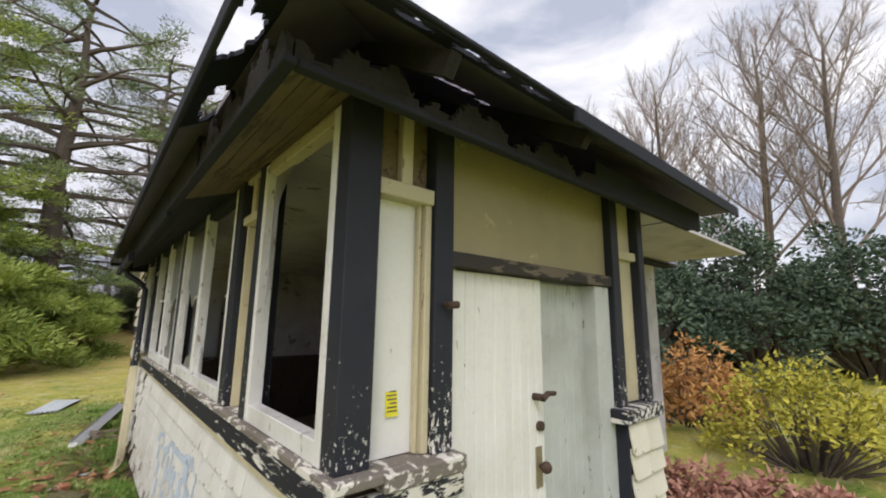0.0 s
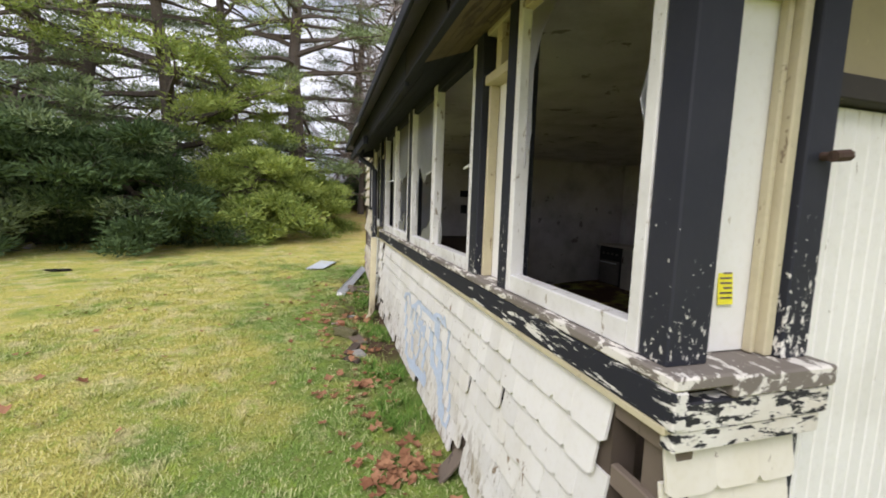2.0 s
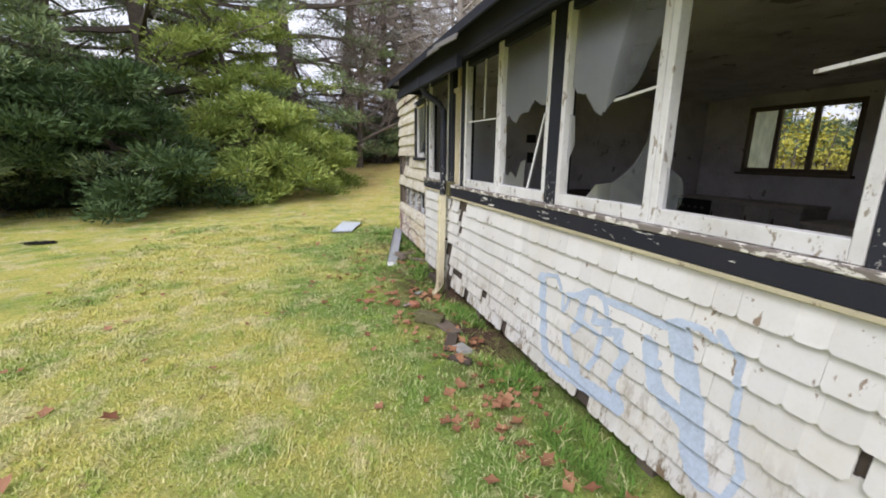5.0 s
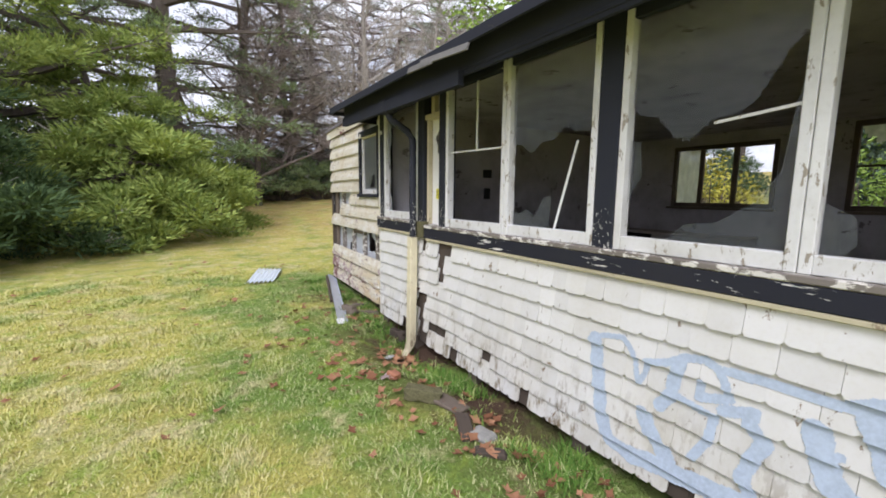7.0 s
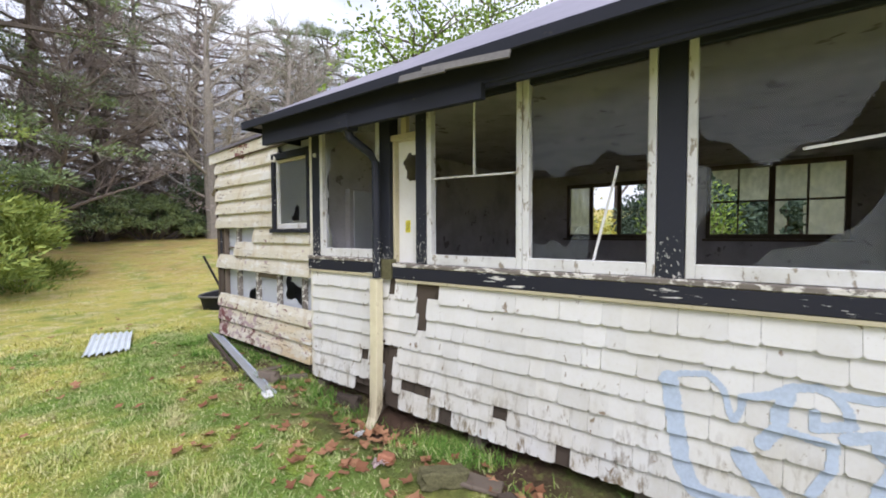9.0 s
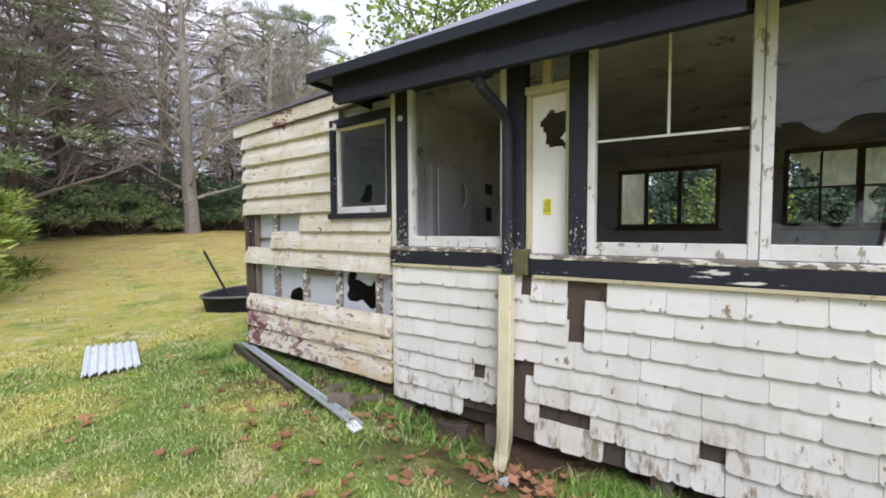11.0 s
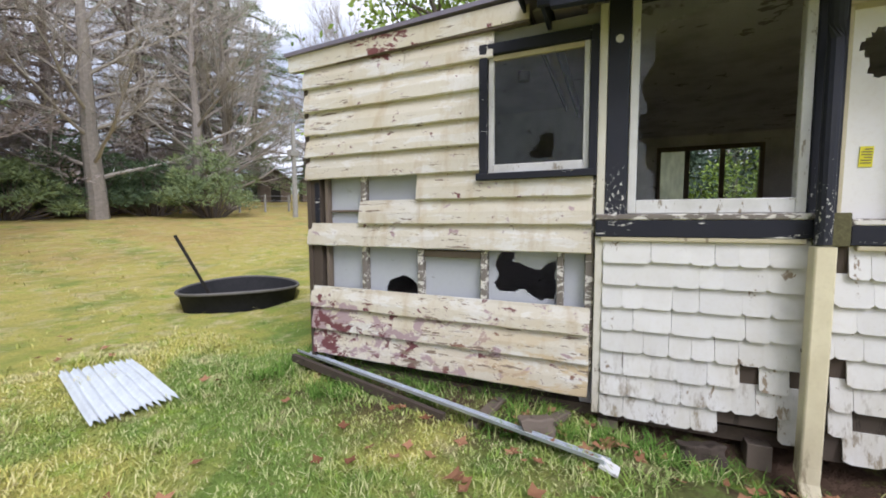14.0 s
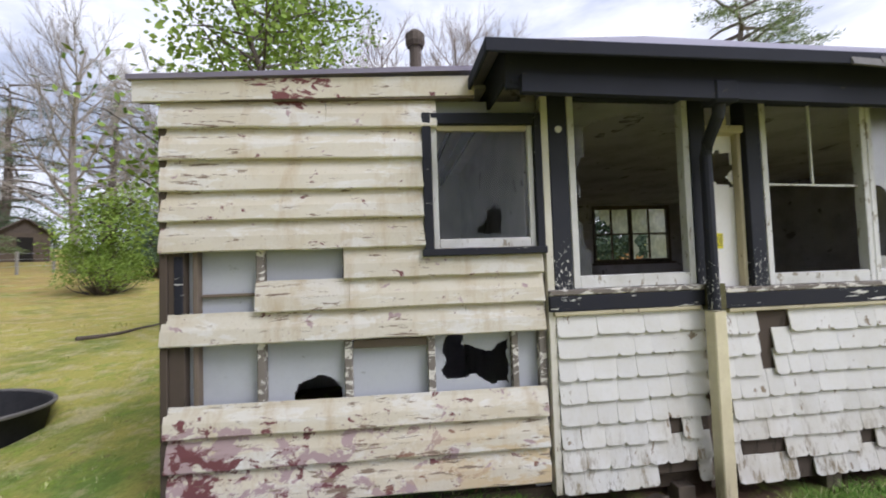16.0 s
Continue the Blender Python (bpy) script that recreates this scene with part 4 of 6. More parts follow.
def annex():
    rows = [(2.40, 2.58, 0.66, ANNEX_L, 1.34), (2.21, 2.40, 0.755, ANNEX_L, 0), (2.02, 2.21, 0.755, ANNEX_L, 0), (1.845, 2.02, 0.755, ANNEX_L, 0),
            (1.66, 1.845, 0.755, ANNEX_L, 0), (1.475, 1.66, 0.02, 1.25, 0), (1.295, 1.475, 0.02, 1.77, 1.22), (1.115, 1.295, 0.02, ANNEX_L, 0.52),
            (0.59, 0.76, 0.02, ANNEX_L - 0.01, 0), (0.40, 0.59, 0.02, ANNEX_L - 0.02, 0), (0.19, 0.40, 0.02, ANNEX_L - 0.03, 0)]
    s = 20
    for z0, z1, a, b, joint in rows:
        cuts = [a, joint, b] if a < joint < b else [a, b]
        for u, v in zip(cuts, cuts[1:]):
            s += 1
            annex_part("weatherboard", weatherboard(u + 0.001, v - 0.001, z0, z1 - 0.004, s), WEATHER)
    # grey lining behind the missing boards, broken through in two places
    hole = ((0.59, 1.12), (0.536, 1.10), (0.543, 1.04), (0.45, 1.006), (0.35, 0.999), (0.25, 1.058), (0.244, 0.78), (0.335, 0.768), (0.463, 0.84), (0.627, 0.812), (0.68, 0.88), (0.634, 0.939), (0.66, 1.0), (0.656, 1.06))

    def inside(u, v):
        c = False
        for (a, b), (d, e) in zip(hole, hole[1:] + hole[:1]):
            if (b > v) != (e > v) and u < a + (v - b) * (d - a) / (e - b):
                c = not c
        return c

    def keep(u, v):
        if 0.05 < u < 0.71 and 1.66 < v < 2.46:
            return False
        wob = 0.012 * math.sin(u * 37) + 0.012 * math.sin(v * 41 + u * 13)
        if ((u - 1.43) / 0.145) ** 2 + ((v - 0.77) / (0.12 + wob * 0.5)) ** 2 < 1:
            return False
        if inside(u + wob * 0.5, v + wob * 0.5):
            return False
        return True

    annex_part("lining", ragged(0.0, 2.26, 0.60, 1.12, 0.011, keep, lambda u, v, d: (0.062 + d, u, v), 0.008, 0.3, 6), LINING, "grey lining sheet with ragged holes")
    annex_part("lining", ragged(0.0, 2.26, 1.122, 2.60, 0.05, keep, lambda u, v, d: (0.062 + d, u, v), 0.008, 0.1, 7), LINING, "grey lining sheet")
    for u, w in ((0.03, 0.05), (0.21, 0.04), (0.735, 0.045), (1.24, 0.045), (1.75, 0.045), (2.12, 0.03)):
        annex_part("stud", slab(0.0, 0.058, u - w / 2, u + w / 2, 0.35, 1.58 if u < 0.7 else 2.55), SILL_WOOD if w > 0.035 else BARE_WOOD, "old stud with flakes of paint")
    annex_part("stud", slab(-0.004, 0.06, 2.18, 2.27, 0.2, 2.5), SHEATH, "dark corner stud")
    annex_part("patch_board", slab(-0.012, 0.0, 2.185, 2.235, 1.30, 1.64), BLACK_PAINT, "black and white patch board")
    annex_part("nogging", slab(0.01, 0.055, 0.76, 1.21, 1.05, 1.10), BARE_WOOD)
    annex_part("nogging", slab(0.03, 0.055, 1.79, 2.10, 1.39, 1.41), BARE_WOOD)
    annex_part("corner_board", slab(-0.02, 0.02, ANNEX_L - 0.03, ANNEX_L + 0.012, 0.12, 2.5), SHEATH, "dark weathered corner board")
    # roof edge
    bm = bmesh.new()
    beam(bm, (-0.04, 0.42, 2.66), (-0.04, 2.44, 2.615), 0.022, 0.125)
    annex_part("fascia", bm, WEATHER, "pale fascia stained with maroon undercoat")
    bm = bmesh.new()
    beam(bm, (-0.02, 0.42, 2.588), (-0.02, 2.42, 2.565), 0.05, 0.014)
    annex_part("fascia_bead", bm, BARE_WOOD)
    bm = bmesh.new()
    beam(bm, (2.4, 0.42, 2.76), (2.4, 2.46, 2.69), 4.95, 0.03)
    annex_part("roof_sheet", bm, ROOF, "dark low roof sheet")
    # hidden closing walls, and an added brown sheet that closes off the gap below the boards
    annex_part("inner_wall", slab(0.10, 5.2, 2.20, 2.26, 0.0, 2.68, 0), DARK_WALL)
    annex_part("inner_wall", slab(2.6, 2.7, 0.15, 2.19, 0.1, 2.68, 0), DARK_WALL)
    annex_part("skirting", slab(0.62, 0.66, 0.0, 2.2, -0.3, 0.2, 0), SOIL_BROWN, "dark brown sheet closing off the gap under the floor")


annex()


def annex_window():
    w = tagged(thing("annex_window", "black-framed window with flaking white paint and a broken pane", "window"))

    def p(nm, bm, mat, lab=""):
        return annex_part(nm, bm, mat, lab, w)

    p("jamb", slab(-0.045, 0.03, 0.70, 0.755, 1.60, 2.49), BLACK_PAINT)
    p("jamb", slab(-0.045, 0.03, 0.0, 0.045, 1.60, 2.49), BLACK_PAINT)
    p("head", slab(-0.04, 0.03, 0.046, 0.699, 2.42, 2.49), BLACK_PLAIN)
    p("sill", slab(-0.07, 0.05, -0.005, 0.77, 1.595, 1.64), BLACK_PAINT)
    p("sash_stile", slab(-0.012, 0.03, 0.662, 0.698, 1.642, 2.418), FRAME_WHITE)
    p("sash_stile", slab(-0.012, 0.03, 0.047, 0.083, 1.642, 2.418), FRAME_WHITE)
    p("sash_rail", slab(-0.012, 0.03, 0.084, 0.661, 1.642, 1.70), FRAME_WHITE)
    p("sash_rail", slab(-0.012, 0.03, 0.084, 0.661, 2.385, 2.418), CREAM_TRIM)
    keep = lambda u, v: not (0.26 < u < 0.46 and 1.72 < v < 1.90 - 1.6 * max(0.0, u - 0.33) - 1.2 * max(0.0, 0.30 - u))
    g = p("pane", ragged(0.084, 0.661, 1.70, 2.385, 0.03, keep, lambda u, v, d: (0.008 + d, u, v), 0.004, 0.3, 2), GLASS, "grimy cracked glass")
    g.visible_shadow = False
    # torn cladding round the window head
    p("torn_strip", slab(-0.034, -0.028, 0.66, 0.80, 2.43, 2.50), WEATHER)


annex_window()

# ---- downpipe ----


def downpipe():
    d = tagged(thing("downpipe", "cream downpipe under a black mouldy upper pipe and rainhead", "pipe"))
    bm = bmesh.new()
    box(bm, -0.40, -0.27, 5.60, 5.76, 2.43, 2.56, 0.015)
    part("rainhead", bm, BLACK_PLAIN, d, "dark rainhead")
    bm = bmesh.new()
    tube(bm, ((-0.33, 5.68, 2.44), (-0.31, 5.67, 2.38), (-0.15, 5.61, 2.27), (-0.10, 5.59, 2.19), (-0.10, 5.59, 1.20)), 0.036, 12)
    part("upper_pipe", bm, BLACK_POST, d, "black mouldy upper pipe")
    part("block", slab(-0.06, 0.02, 5.465, 5.595, 1.19, 1.36), MOSSY, d, "rotten mossy block at the sill")
    bm = bmesh.new()

    def ring(c, tilt):
        out = []
        for u, v in ((-1, -1), (1, -1), (1, 1), (-1, 1)):
            for k in range(3):
                a = math.atan2(v, u) + (k - 1) * 0.5
                out.append((c[0] + 0.028 * u + 0.014 * math.cos(a) + 0, c[1] + 0.032 * v + 0.014 * math.sin(a), c[2] + tilt * u))
        return [bm.verts.new(q) for q in out]

    cs = [((-0.105, 5.59, 1.19), 0), ((-0.11, 5.592, 0.6), 0), ((-0.118, 5.597, 0.06), 0), ((-0.13, 5.603, 0.0), 0.02), ((-0.175, 5.60, -0.07), 0.035)]
    rings = [ring(c, t) for c, t in cs]
    for a, b in zip(rings, rings[1:]):
        for k in range(12):
            bm.faces.new((a[k], a[(k + 1) % 12], b[(k + 1) % 12], b[k]))
    bm.faces.new(rings[0])
    bmesh.ops.recalc_face_normals(bm, faces=bm.faces)
    part("lower_pipe", bm, PVC, d, "cream lower pipe with a kicked shoe")
    part("strap", slab(-0.075, 0.0, 5.56, 5.62, 0.62, 0.64, 0.002), RUST, d)


downpipe()

# ---- shingles ----
COURSE = 0.138


def shingle_mesh(w, mat, seed):
    rnd = random.Random(seed)
    bm = bmesh.new()
    h, c = COURSE + 0.03, 0.0155
    w -= 0.0002 + 0.0018 * (seed % 3 == 0)
    out = [(c + rnd.uniform(-0.004, 0.006), 0.0), (w - c + rnd.uniform(-0.006, 0.004), rnd.uniform(-0.003, 0.003)), (w, c), (w, h), (0.0, h), (0.0, c + rnd.uniform(-0.004, 0.004))]
    fx = lambda z: -0.036 + 0.029 * z / h
    f = [bm.verts.new((fx(z), y, z)) for y, z in out]
    b = [bm.verts.new((fx(z) + 0.010, y, z)) for y, z in out]
    bm.faces.new(f)
    bm.faces.new(b[::-1])
    for k in range(6):
        j = (k + 1) % 6
        bm.faces.new((f[k], b[k], b[j], f[j]))
    bmesh.ops.recalc_face_normals(bm, faces=bm.faces)
    me = bpy.data.meshes.new("shingle")
    bm.to_mesh(me)
    bm.free()
    me.materials.append(mat)
    return me


WIDTHS = (0.09, 0.115, 0.135, 0.155, 0.18, 0.205)
SHINGLES = {}
for mat in (WHITE_SHINGLE, CREAM_SHINGLE):
    for w in WIDTHS:
        SHINGLES[mat.name, w] = [shingle_mesh(w, mat, int(w * 1000) + k) for k in range(3)]


def shingle_course(parent, mat, u0, u1, z, holes, rnd, frame_at, low=False):
    u = u0
    while u < u1 - 0.05:
        inside = [b for a, b in holes if a - 0.02 <= u < b - 0.02]
        if inside:
            u = inside[0]
            continue
        stop = min([a for a, b in holes if a > u] + [u1])
        pick = [w for w in (WIDTHS[1:] if not low else WIDTHS[:4]) if u + w <= stop + 0.015]
        if not pick:
            pick = [WIDTHS[0]]
        w = rnd.choice(pick)
        true_w = stop - u if abs(stop - u - w) < 0.085 else w
        if not (low and rnd.random() < 0.03):
            m = frame_at(u, z + rnd.uniform(-0.004, 0.004)) @ Matrix.Rotation(rnd.gauss(0, 0.004 if not low else 0.012), 4, "X") @ Matrix.Diagonal((1, true_w / w, 1, 1))
            piece("shingle", rnd.choice(SHINGLES[mat.name, w]), m, parent)
        u += true_w


def all_shingles():
    rnd = random.Random(12)
    at = lambda u, z: Matrix.Translation((0.0, u, z))
    holes = {0: [(4.97, 5.21), (5.45, 5.52)], 1: [(5.10, 5.21)], 2: [(5.10, 5.20), (0.94, 0.975)], 3: [(1.385, 1.42)], 4: [(5.43, 5.56)],
             5: [(5.49, 5.59)], 6: [(4.36, 4.48), (5.27, 5.39), (5.49, 5.62)], 7: [(1.5, 1.72), (4.85, 4.98), (5.42, 5.7), (3.9, 4.0)]}
    for k in range(8):
        z = 1.02 - COURSE * k
        shingle_course(wall_long, WHITE_SHINGLE, 0.215 + (0.05 if k % 2 else 0), 5.60, z, holes.get(k, []), rnd, at, k >= 6)
    far = thing("wall_far", "white shingled wall below the end window beside the downpipe", "wall", kind="structure")
    for k in range(8):
        z = 1.07 - COURSE * k
        shingle_course(far, WHITE_SHINGLE, 5.60, 6.612, z, {5: [(5.60, 5.66)], 7: [(5.70, 5.98)]}.get(k, []), rnd, at, k >= 5)
    for k in range(8):
        z = 0.985 - COURSE * k
        end = lambda u, zz: Matrix.Translation((0.455 - u, 0.04, zz)) @ Matrix.Rotation(radians(90), 4, "Z")
        shingle_course(wall_end, CREAM_SHINGLE, 0.0, 0.455, z, [], rnd, end)
        end2 = lambda u, zz: Matrix.Translation((2.305 - u, 0.003, zz + 0.10)) @ Matrix.Rotation(radians(90), 4, "Z")
        shingle_course(wall_end, CREAM_SHINGLE, 0.0, 0.42, z - 0.03, [], rnd, end2)


# ---- spray paint on the shingles ----
LETTERS_FAR = [
    (0.1, [(3.34, 0.77), (3.3, 0.5), (3.27, 0.3), (3.21, 0.18), (3.07, 0.16)]),
    (0.035, [(3.38, 0.76), (3.28, 0.81), (3.16, 0.83), (3.09, 0.77), (3.06, 0.65), (3.04, 0.61), (3.01, 0.68), (3.01, 0.74)]),
    (0.045, [(3.01, 0.74), (2.89, 0.78), (2.82, 0.83), (2.72, 0.85), (2.66, 0.83), (2.62, 0.77), (2.61, 0.72)]),
    (0.075, [(2.83, 0.8), (2.86, 0.7), (2.86, 0.62), (2.92, 0.53)]),
    (0.05, [(2.73, 0.73), (2.73, 0.66), (2.66, 0.68), (2.6, 0.7)]),
    (0.06, [(2.62, 0.64), (2.5, 0.68), (2.51, 0.62)]),
    (0.1, [(3.01, 0.44), (2.96, 0.36), (2.87, 0.26), (2.83, 0.2)]),
    (0.12, [(3.07, 0.16), (2.96, 0.18), (2.83, 0.19), (2.68, 0.21), (2.57, 0.22), (2.46, 0.24)])]
LETTERS_NEAR = [
    (0.05, [(2.85, 0.62), (2.74, 0.6), (2.66, 0.59), (2.67, 0.47), (2.74, 0.33)]),
    (0.075, [(2.51, 0.62), (2.45, 0.56), (2.49, 0.47), (2.52, 0.36), (2.48, 0.28)]),
    (0.045, [(2.63, 0.83), (2.47, 0.84), (2.35, 0.84), (2.25, 0.84), (2.15, 0.85)]),
    (0.11, [(2.29, 0.71), (2.26, 0.6), (2.23, 0.52), (2.17, 0.47), (2.1, 0.46), (2.03, 0.42)]),
    (0.04, [(2.26, 0.62), (2.21, 0.64)]),
    (0.14, [(2.13, 0.84), (2.1, 0.78), (2.06, 0.67), (2.02, 0.59), (2.0, 0.5), (1.97, 0.34), (1.92, 0.2)]),
    (0.035, [(2.21, 0.86), (2.14, 0.9), (2.07, 0.91), (1.99, 0.91), (1.94, 0.89)]),
    (0.04, [(1.93, 0.93), (1.83, 0.85), (1.81, 0.63), (1.79, 0.48), (1.74, 0.37), (1.79, 0.2), (1.93, 0.17), (2.03, 0.29)])]


def spray_paint():
    step = 0.006
    cells = set()
    for w, pts in LETTERS_FAR + LETTERS_NEAR:
        for (y0, z0), (y1, z1) in zip(pts, pts[1:]):
            n = max(2, int(math.hypot(y1 - y0, z1 - z0) / 0.005))
            for k in range(n + 1):
                cy, cz = y0 + (y1 - y0) * k / n, z0 + (z1 - z0) * k / n
                r = w * 0.44 * (1 + 0.06 * math.sin(k * 0.35))
                for a in range(int((cy - r) / step), int((cy + r) / step) + 2):
                    for b in range(int((cz - r) / step), int((cz + r) / step) + 2):
                        if (a * step - cy) ** 2 + (b * step - cz) ** 2 < r * r:
                            cells.add((a, b))
    h = COURSE + 0.03

    def front(z):
        s = (1.02 - z) / COURSE
        zb = 1.02 - COURSE * math.ceil(s - 1e-6)
        return -0.0395 + 0.029 * (z - zb) / h

    verts, faces = [], []
    for a, b in sorted(cells):
        y0, y1, za, zb = (a - 0.5) * step, (a + 0.5) * step, (b - 0.5) * step, (b + 0.5) * step
        mid = (za + zb) / 2
        d = front(mid)
        i = len(verts)
        verts += [(d - 0.001, y0, za), (d - 0.001, y1, za), (d + 0.001, y1, zb), (d + 0.001, y0, zb)]
        faces.append((i, i + 3, i + 2, i + 1))
    me = bpy.data.meshes.new("spray_paint")
    me.from_pydata(verts, [], faces)
    me.materials.append(BLUE)
    ob = new("spray_paint", me)
    ob.parent = wall_long
    ob["label"] = "faded blue spray-paint scrawl"
    tagged(ob, kind="stuff")


spray_paint()

# ---- things lying about ----


def settle_box(name, label, cat, mat, x, y, size, rz, tilt=0, roll=0, dz=0.0, part_bevel=0.008):
    bm = bmesh.new()
    box(bm, -size[0] / 2, size[0] / 2, -size[1] / 2, size[1] / 2, 0, size[2], part_bevel)
    # broken, weathered outline
    bmesh.ops.subdivide_edges(bm, edges=[e for e in bm.edges if e.calc_length() > 0.05], cuts=4, use_grid_fill=True)
    rough = min(size) * 0.16
    for v in bm.verts:
        n = noise.noise_vector(v.co * 14 + Vector((x * 9, y * 7, 0)))
        end = 2.4 if abs(v.co.y) > size[1] * 0.42 else 1.0
        v.co += Vector((n.x, n.y * end, n.z)) * rough
    ob = tagged(part(name, bm, mat), label, cat)
    ob.matrix_basis = pose(x, y, gz(x, y) + dz, tilt, roll, rz)
    return ob


def gutter_length():
    g = tagged(thing("gutter_length", "length of galvanised gutter fallen in the grass", "gutter"))
    a, b = Vector((0.07, 9.04, 0.17)), Vector((-0.565, 6.56, 0.10))
    d = (b - a).normalized()
    s = d.cross(Vector((0, 0, 1))).normalized()
    bm = bmesh.new()
    prof = ((-0.075, -0.010), (-0.07, -0.030), (0.052, 0.020), (0.058, 0.044), (0.054, 0.045), (0.048, 0.026), (-0.067, -0.024), (-0.071, -0.010))
    r = [[bm.verts.new(q + s * u + Vector((0, 0, v))) for u, v in prof] for q in (a, a.lerp(b, 0.5), b)]
    for x, y in zip(r, r[1:]):
        for k in range(len(prof)):
            j = (k + 1) % len(prof)
            bm.faces.new((x[k], x[j], y[j], y[k]))
    bm.faces.new(r[0])
    bm.faces.new(r[-1][::-1])
    bmesh.ops.recalc_face_normals(bm, faces=bm.faces)
    part("channel", bm, GALV, g)
    bm = bmesh.new()
    beam(bm, b + s * 0.02 - d * 0.03 + Vector((0, 0, 0.01)), b + s * 0.01 + d * 0.06 + Vector((0, 0, -0.02)), 0.085, 0.014)
    part("end_cap", bm, FRAME_WHITE, g, "white end piece")
    bm = bmesh.new()
    beam(bm, a + s * 0.075 - d * 0.03 + Vector((0, 0, -0.03)), a.lerp(b, 0.62) + s * 0.07 + Vector((0, 0, -0.05)), 0.035, 0.06)
    tagged(part("timber", bm, SHEATH), "dark weathered timber lying beside the gutter", "timber")


gutter_length()


def corrugated_sheet():
    bm = bmesh.new()
    n, m, L, W = 48, 6, 1.16, 0.47
    c = Vector((-0.89, 9.99, 0))
    ax = Vector((-0.30, -0.95, 0)).normalized()
    sd = Vector((0.95, -0.30, 0)).normalized()
    g = []
    for t in (0, 0.004):
        g.append([[None] * (m + 1) for _ in range(n + 1)])
        for i in range(n + 1):
            for j in range(m + 1):
                u, v = (i / n - 0.5) * W, (j / m - 0.5) * L
                q = c + sd * u + ax * (v + (0.09 * math.sin(i * 2.1) * math.sin(i * 0.37 + j) if j in (0, m) else 0))
                g[-1][i][j] = bm.verts.new((q.x, q.y, gz(q.x, q.y) + 0.045 + 0.014 * math.sin(u / 0.072 * 2 * math.pi) + t))
    for i in range(n):
        for j in range(m):
            bm.faces.new((g[1][i][j], g[1][i + 1][j], g[1][i + 1][j + 1], g[1][i][j + 1]))
            bm.faces.new((g[0][i][j + 1], g[0][i + 1][j + 1], g[0][i + 1][j], g[0][i][j]))
    for f in bm.faces:
        f.smooth = True
    tagged(part("corrugated_sheet", bm, SHEET), "pale blue corrugated sheet lying in the grass", "sheet")


corrugated_sheet()


def tub():
    cx, cy, r = 1.95, 11.9, 0.85
    z0 = gz(cx - 1.4, cy - 0.6) - 0.06
    t = tagged(thing("trough", "round black plastic trough half sunk in the grass", "trough", at=(cx, cy, z0)))
    bm = bmesh.new()
    prof = ((r * 0.90, 0.0), (r * 0.97, 0.26), (r * 1.0, 0.27), (r * 1.01, 0.29), (r * 0.985, 0.30), (r * 0.95, 0.29), (r * 0.89, 0.03), (0.02, 0.02))
    n = 48
    rings = [[bm.verts.new((a * math.cos(2 * math.pi * k / n), a * math.sin(2 * math.pi * k / n), z + 0.025 * math.sin(4 * math.pi * k / n))) for k in range(n)] for a, z in prof]
    for a, b in zip(rings, rings[1:]):
        for k in range(n):
            bm.faces.new((a[k], a[(k + 1) % n], b[(k + 1) % n], b[k])).smooth = True
    bm.faces.new(rings[-1])
    part("shell", bm, TUB, t)
    bm = bmesh.new()
    ring = [(r * 1.0 * math.cos(2 * math.pi * k / n), r * 1.0 * math.sin(2 * math.pi * k / n), 0.302 + 0.025 * math.sin(4 * math.pi * k / n)) for k in range(n + 1)]
    tube(bm, ring, 0.021, 6, False)
    part("rim", bm, RIM, t, "worn grey rolled rim")
    bm = bmesh.new()
    beam(bm, (1.86, 12.40, z0 + 0.04), (1.45, 12.62, 1.09), 0.085, 0.04)
    tagged(part("plank", bm, CHAR), "dark plank leaning out of the black trough", "plank")


tub()
settle_box("timber_block", "mossy sawn timber block by the wall", "timber", MOSSY, -0.58, 4.52, (0.13, 0.30, 0.10), 52, 5, 4, 0.0)
settle_box("plank", "short weathered board beside the wall", "plank", BARE_WOOD, -0.44, 4.34, (0.16, 0.30, 0.03), 20, 6, 4, 0.01)
settle_box("stone", "flat grey stone half sunk in the soil", "stone", CONCRETE, -0.46, 3.88, (0.14, 0.17, 0.06), 25, 8, 3, -0.01, 0.02)
settle_box("timber", "small broken timber in the grass", "timber", BARE_WOOD, -0.12, 6.88, (0.07, 0.34, 0.05), 65, 4, 5, 0.02)
settle_box("rotten_timber", "dark rotten timber fallen by the wall", "timber", SHEATH, -0.52, 4.02, (0.10, 0.30, 0.045), -24, 3, 8, 0.0)
settle_box("rotten_timber", "dark rotten timber fallen by the wall", "timber", SHEATH, -0.54, 3.70, (0.08, 0.22, 0.04), 40, -4, 0, 0.0)
settle_box("timber", "small broken timber in the grass", "timber", BARE_WOOD, -0.34, 6.95, (0.10, 0.20, 0.12), 24, 0, 6, 0.0)
settle_box("timber", "small broken timber in the grass", "timber", BARE_WOOD, -0.15, 7.3, (0.08, 0.5, 0.04), 80, 0, 3, 0.02)
settle_box("brick", "broken orange brick in the grass", "brick", plain("orange_brick", (0.38, 0.17, 0.10), 0.9), -0.62, 4.98, (0.09, 0.11, 0.06), 15, 4, 9)
settle_box("brick", "orange brick lying in the meadow", "brick", plain("pale_orange_brick", (0.45, 0.22, 0.13), 0.9), -2.62, 1.62, (0.11, 0.23, 0.05), 55, 2, 3)
settle_box("leaning_board", "grey broken board leaning from the wall foot", "board", BARE_WOOD, -0.16, 1.62, (0.03, 0.13, 0.36), 0, 12, 35, -0.05)
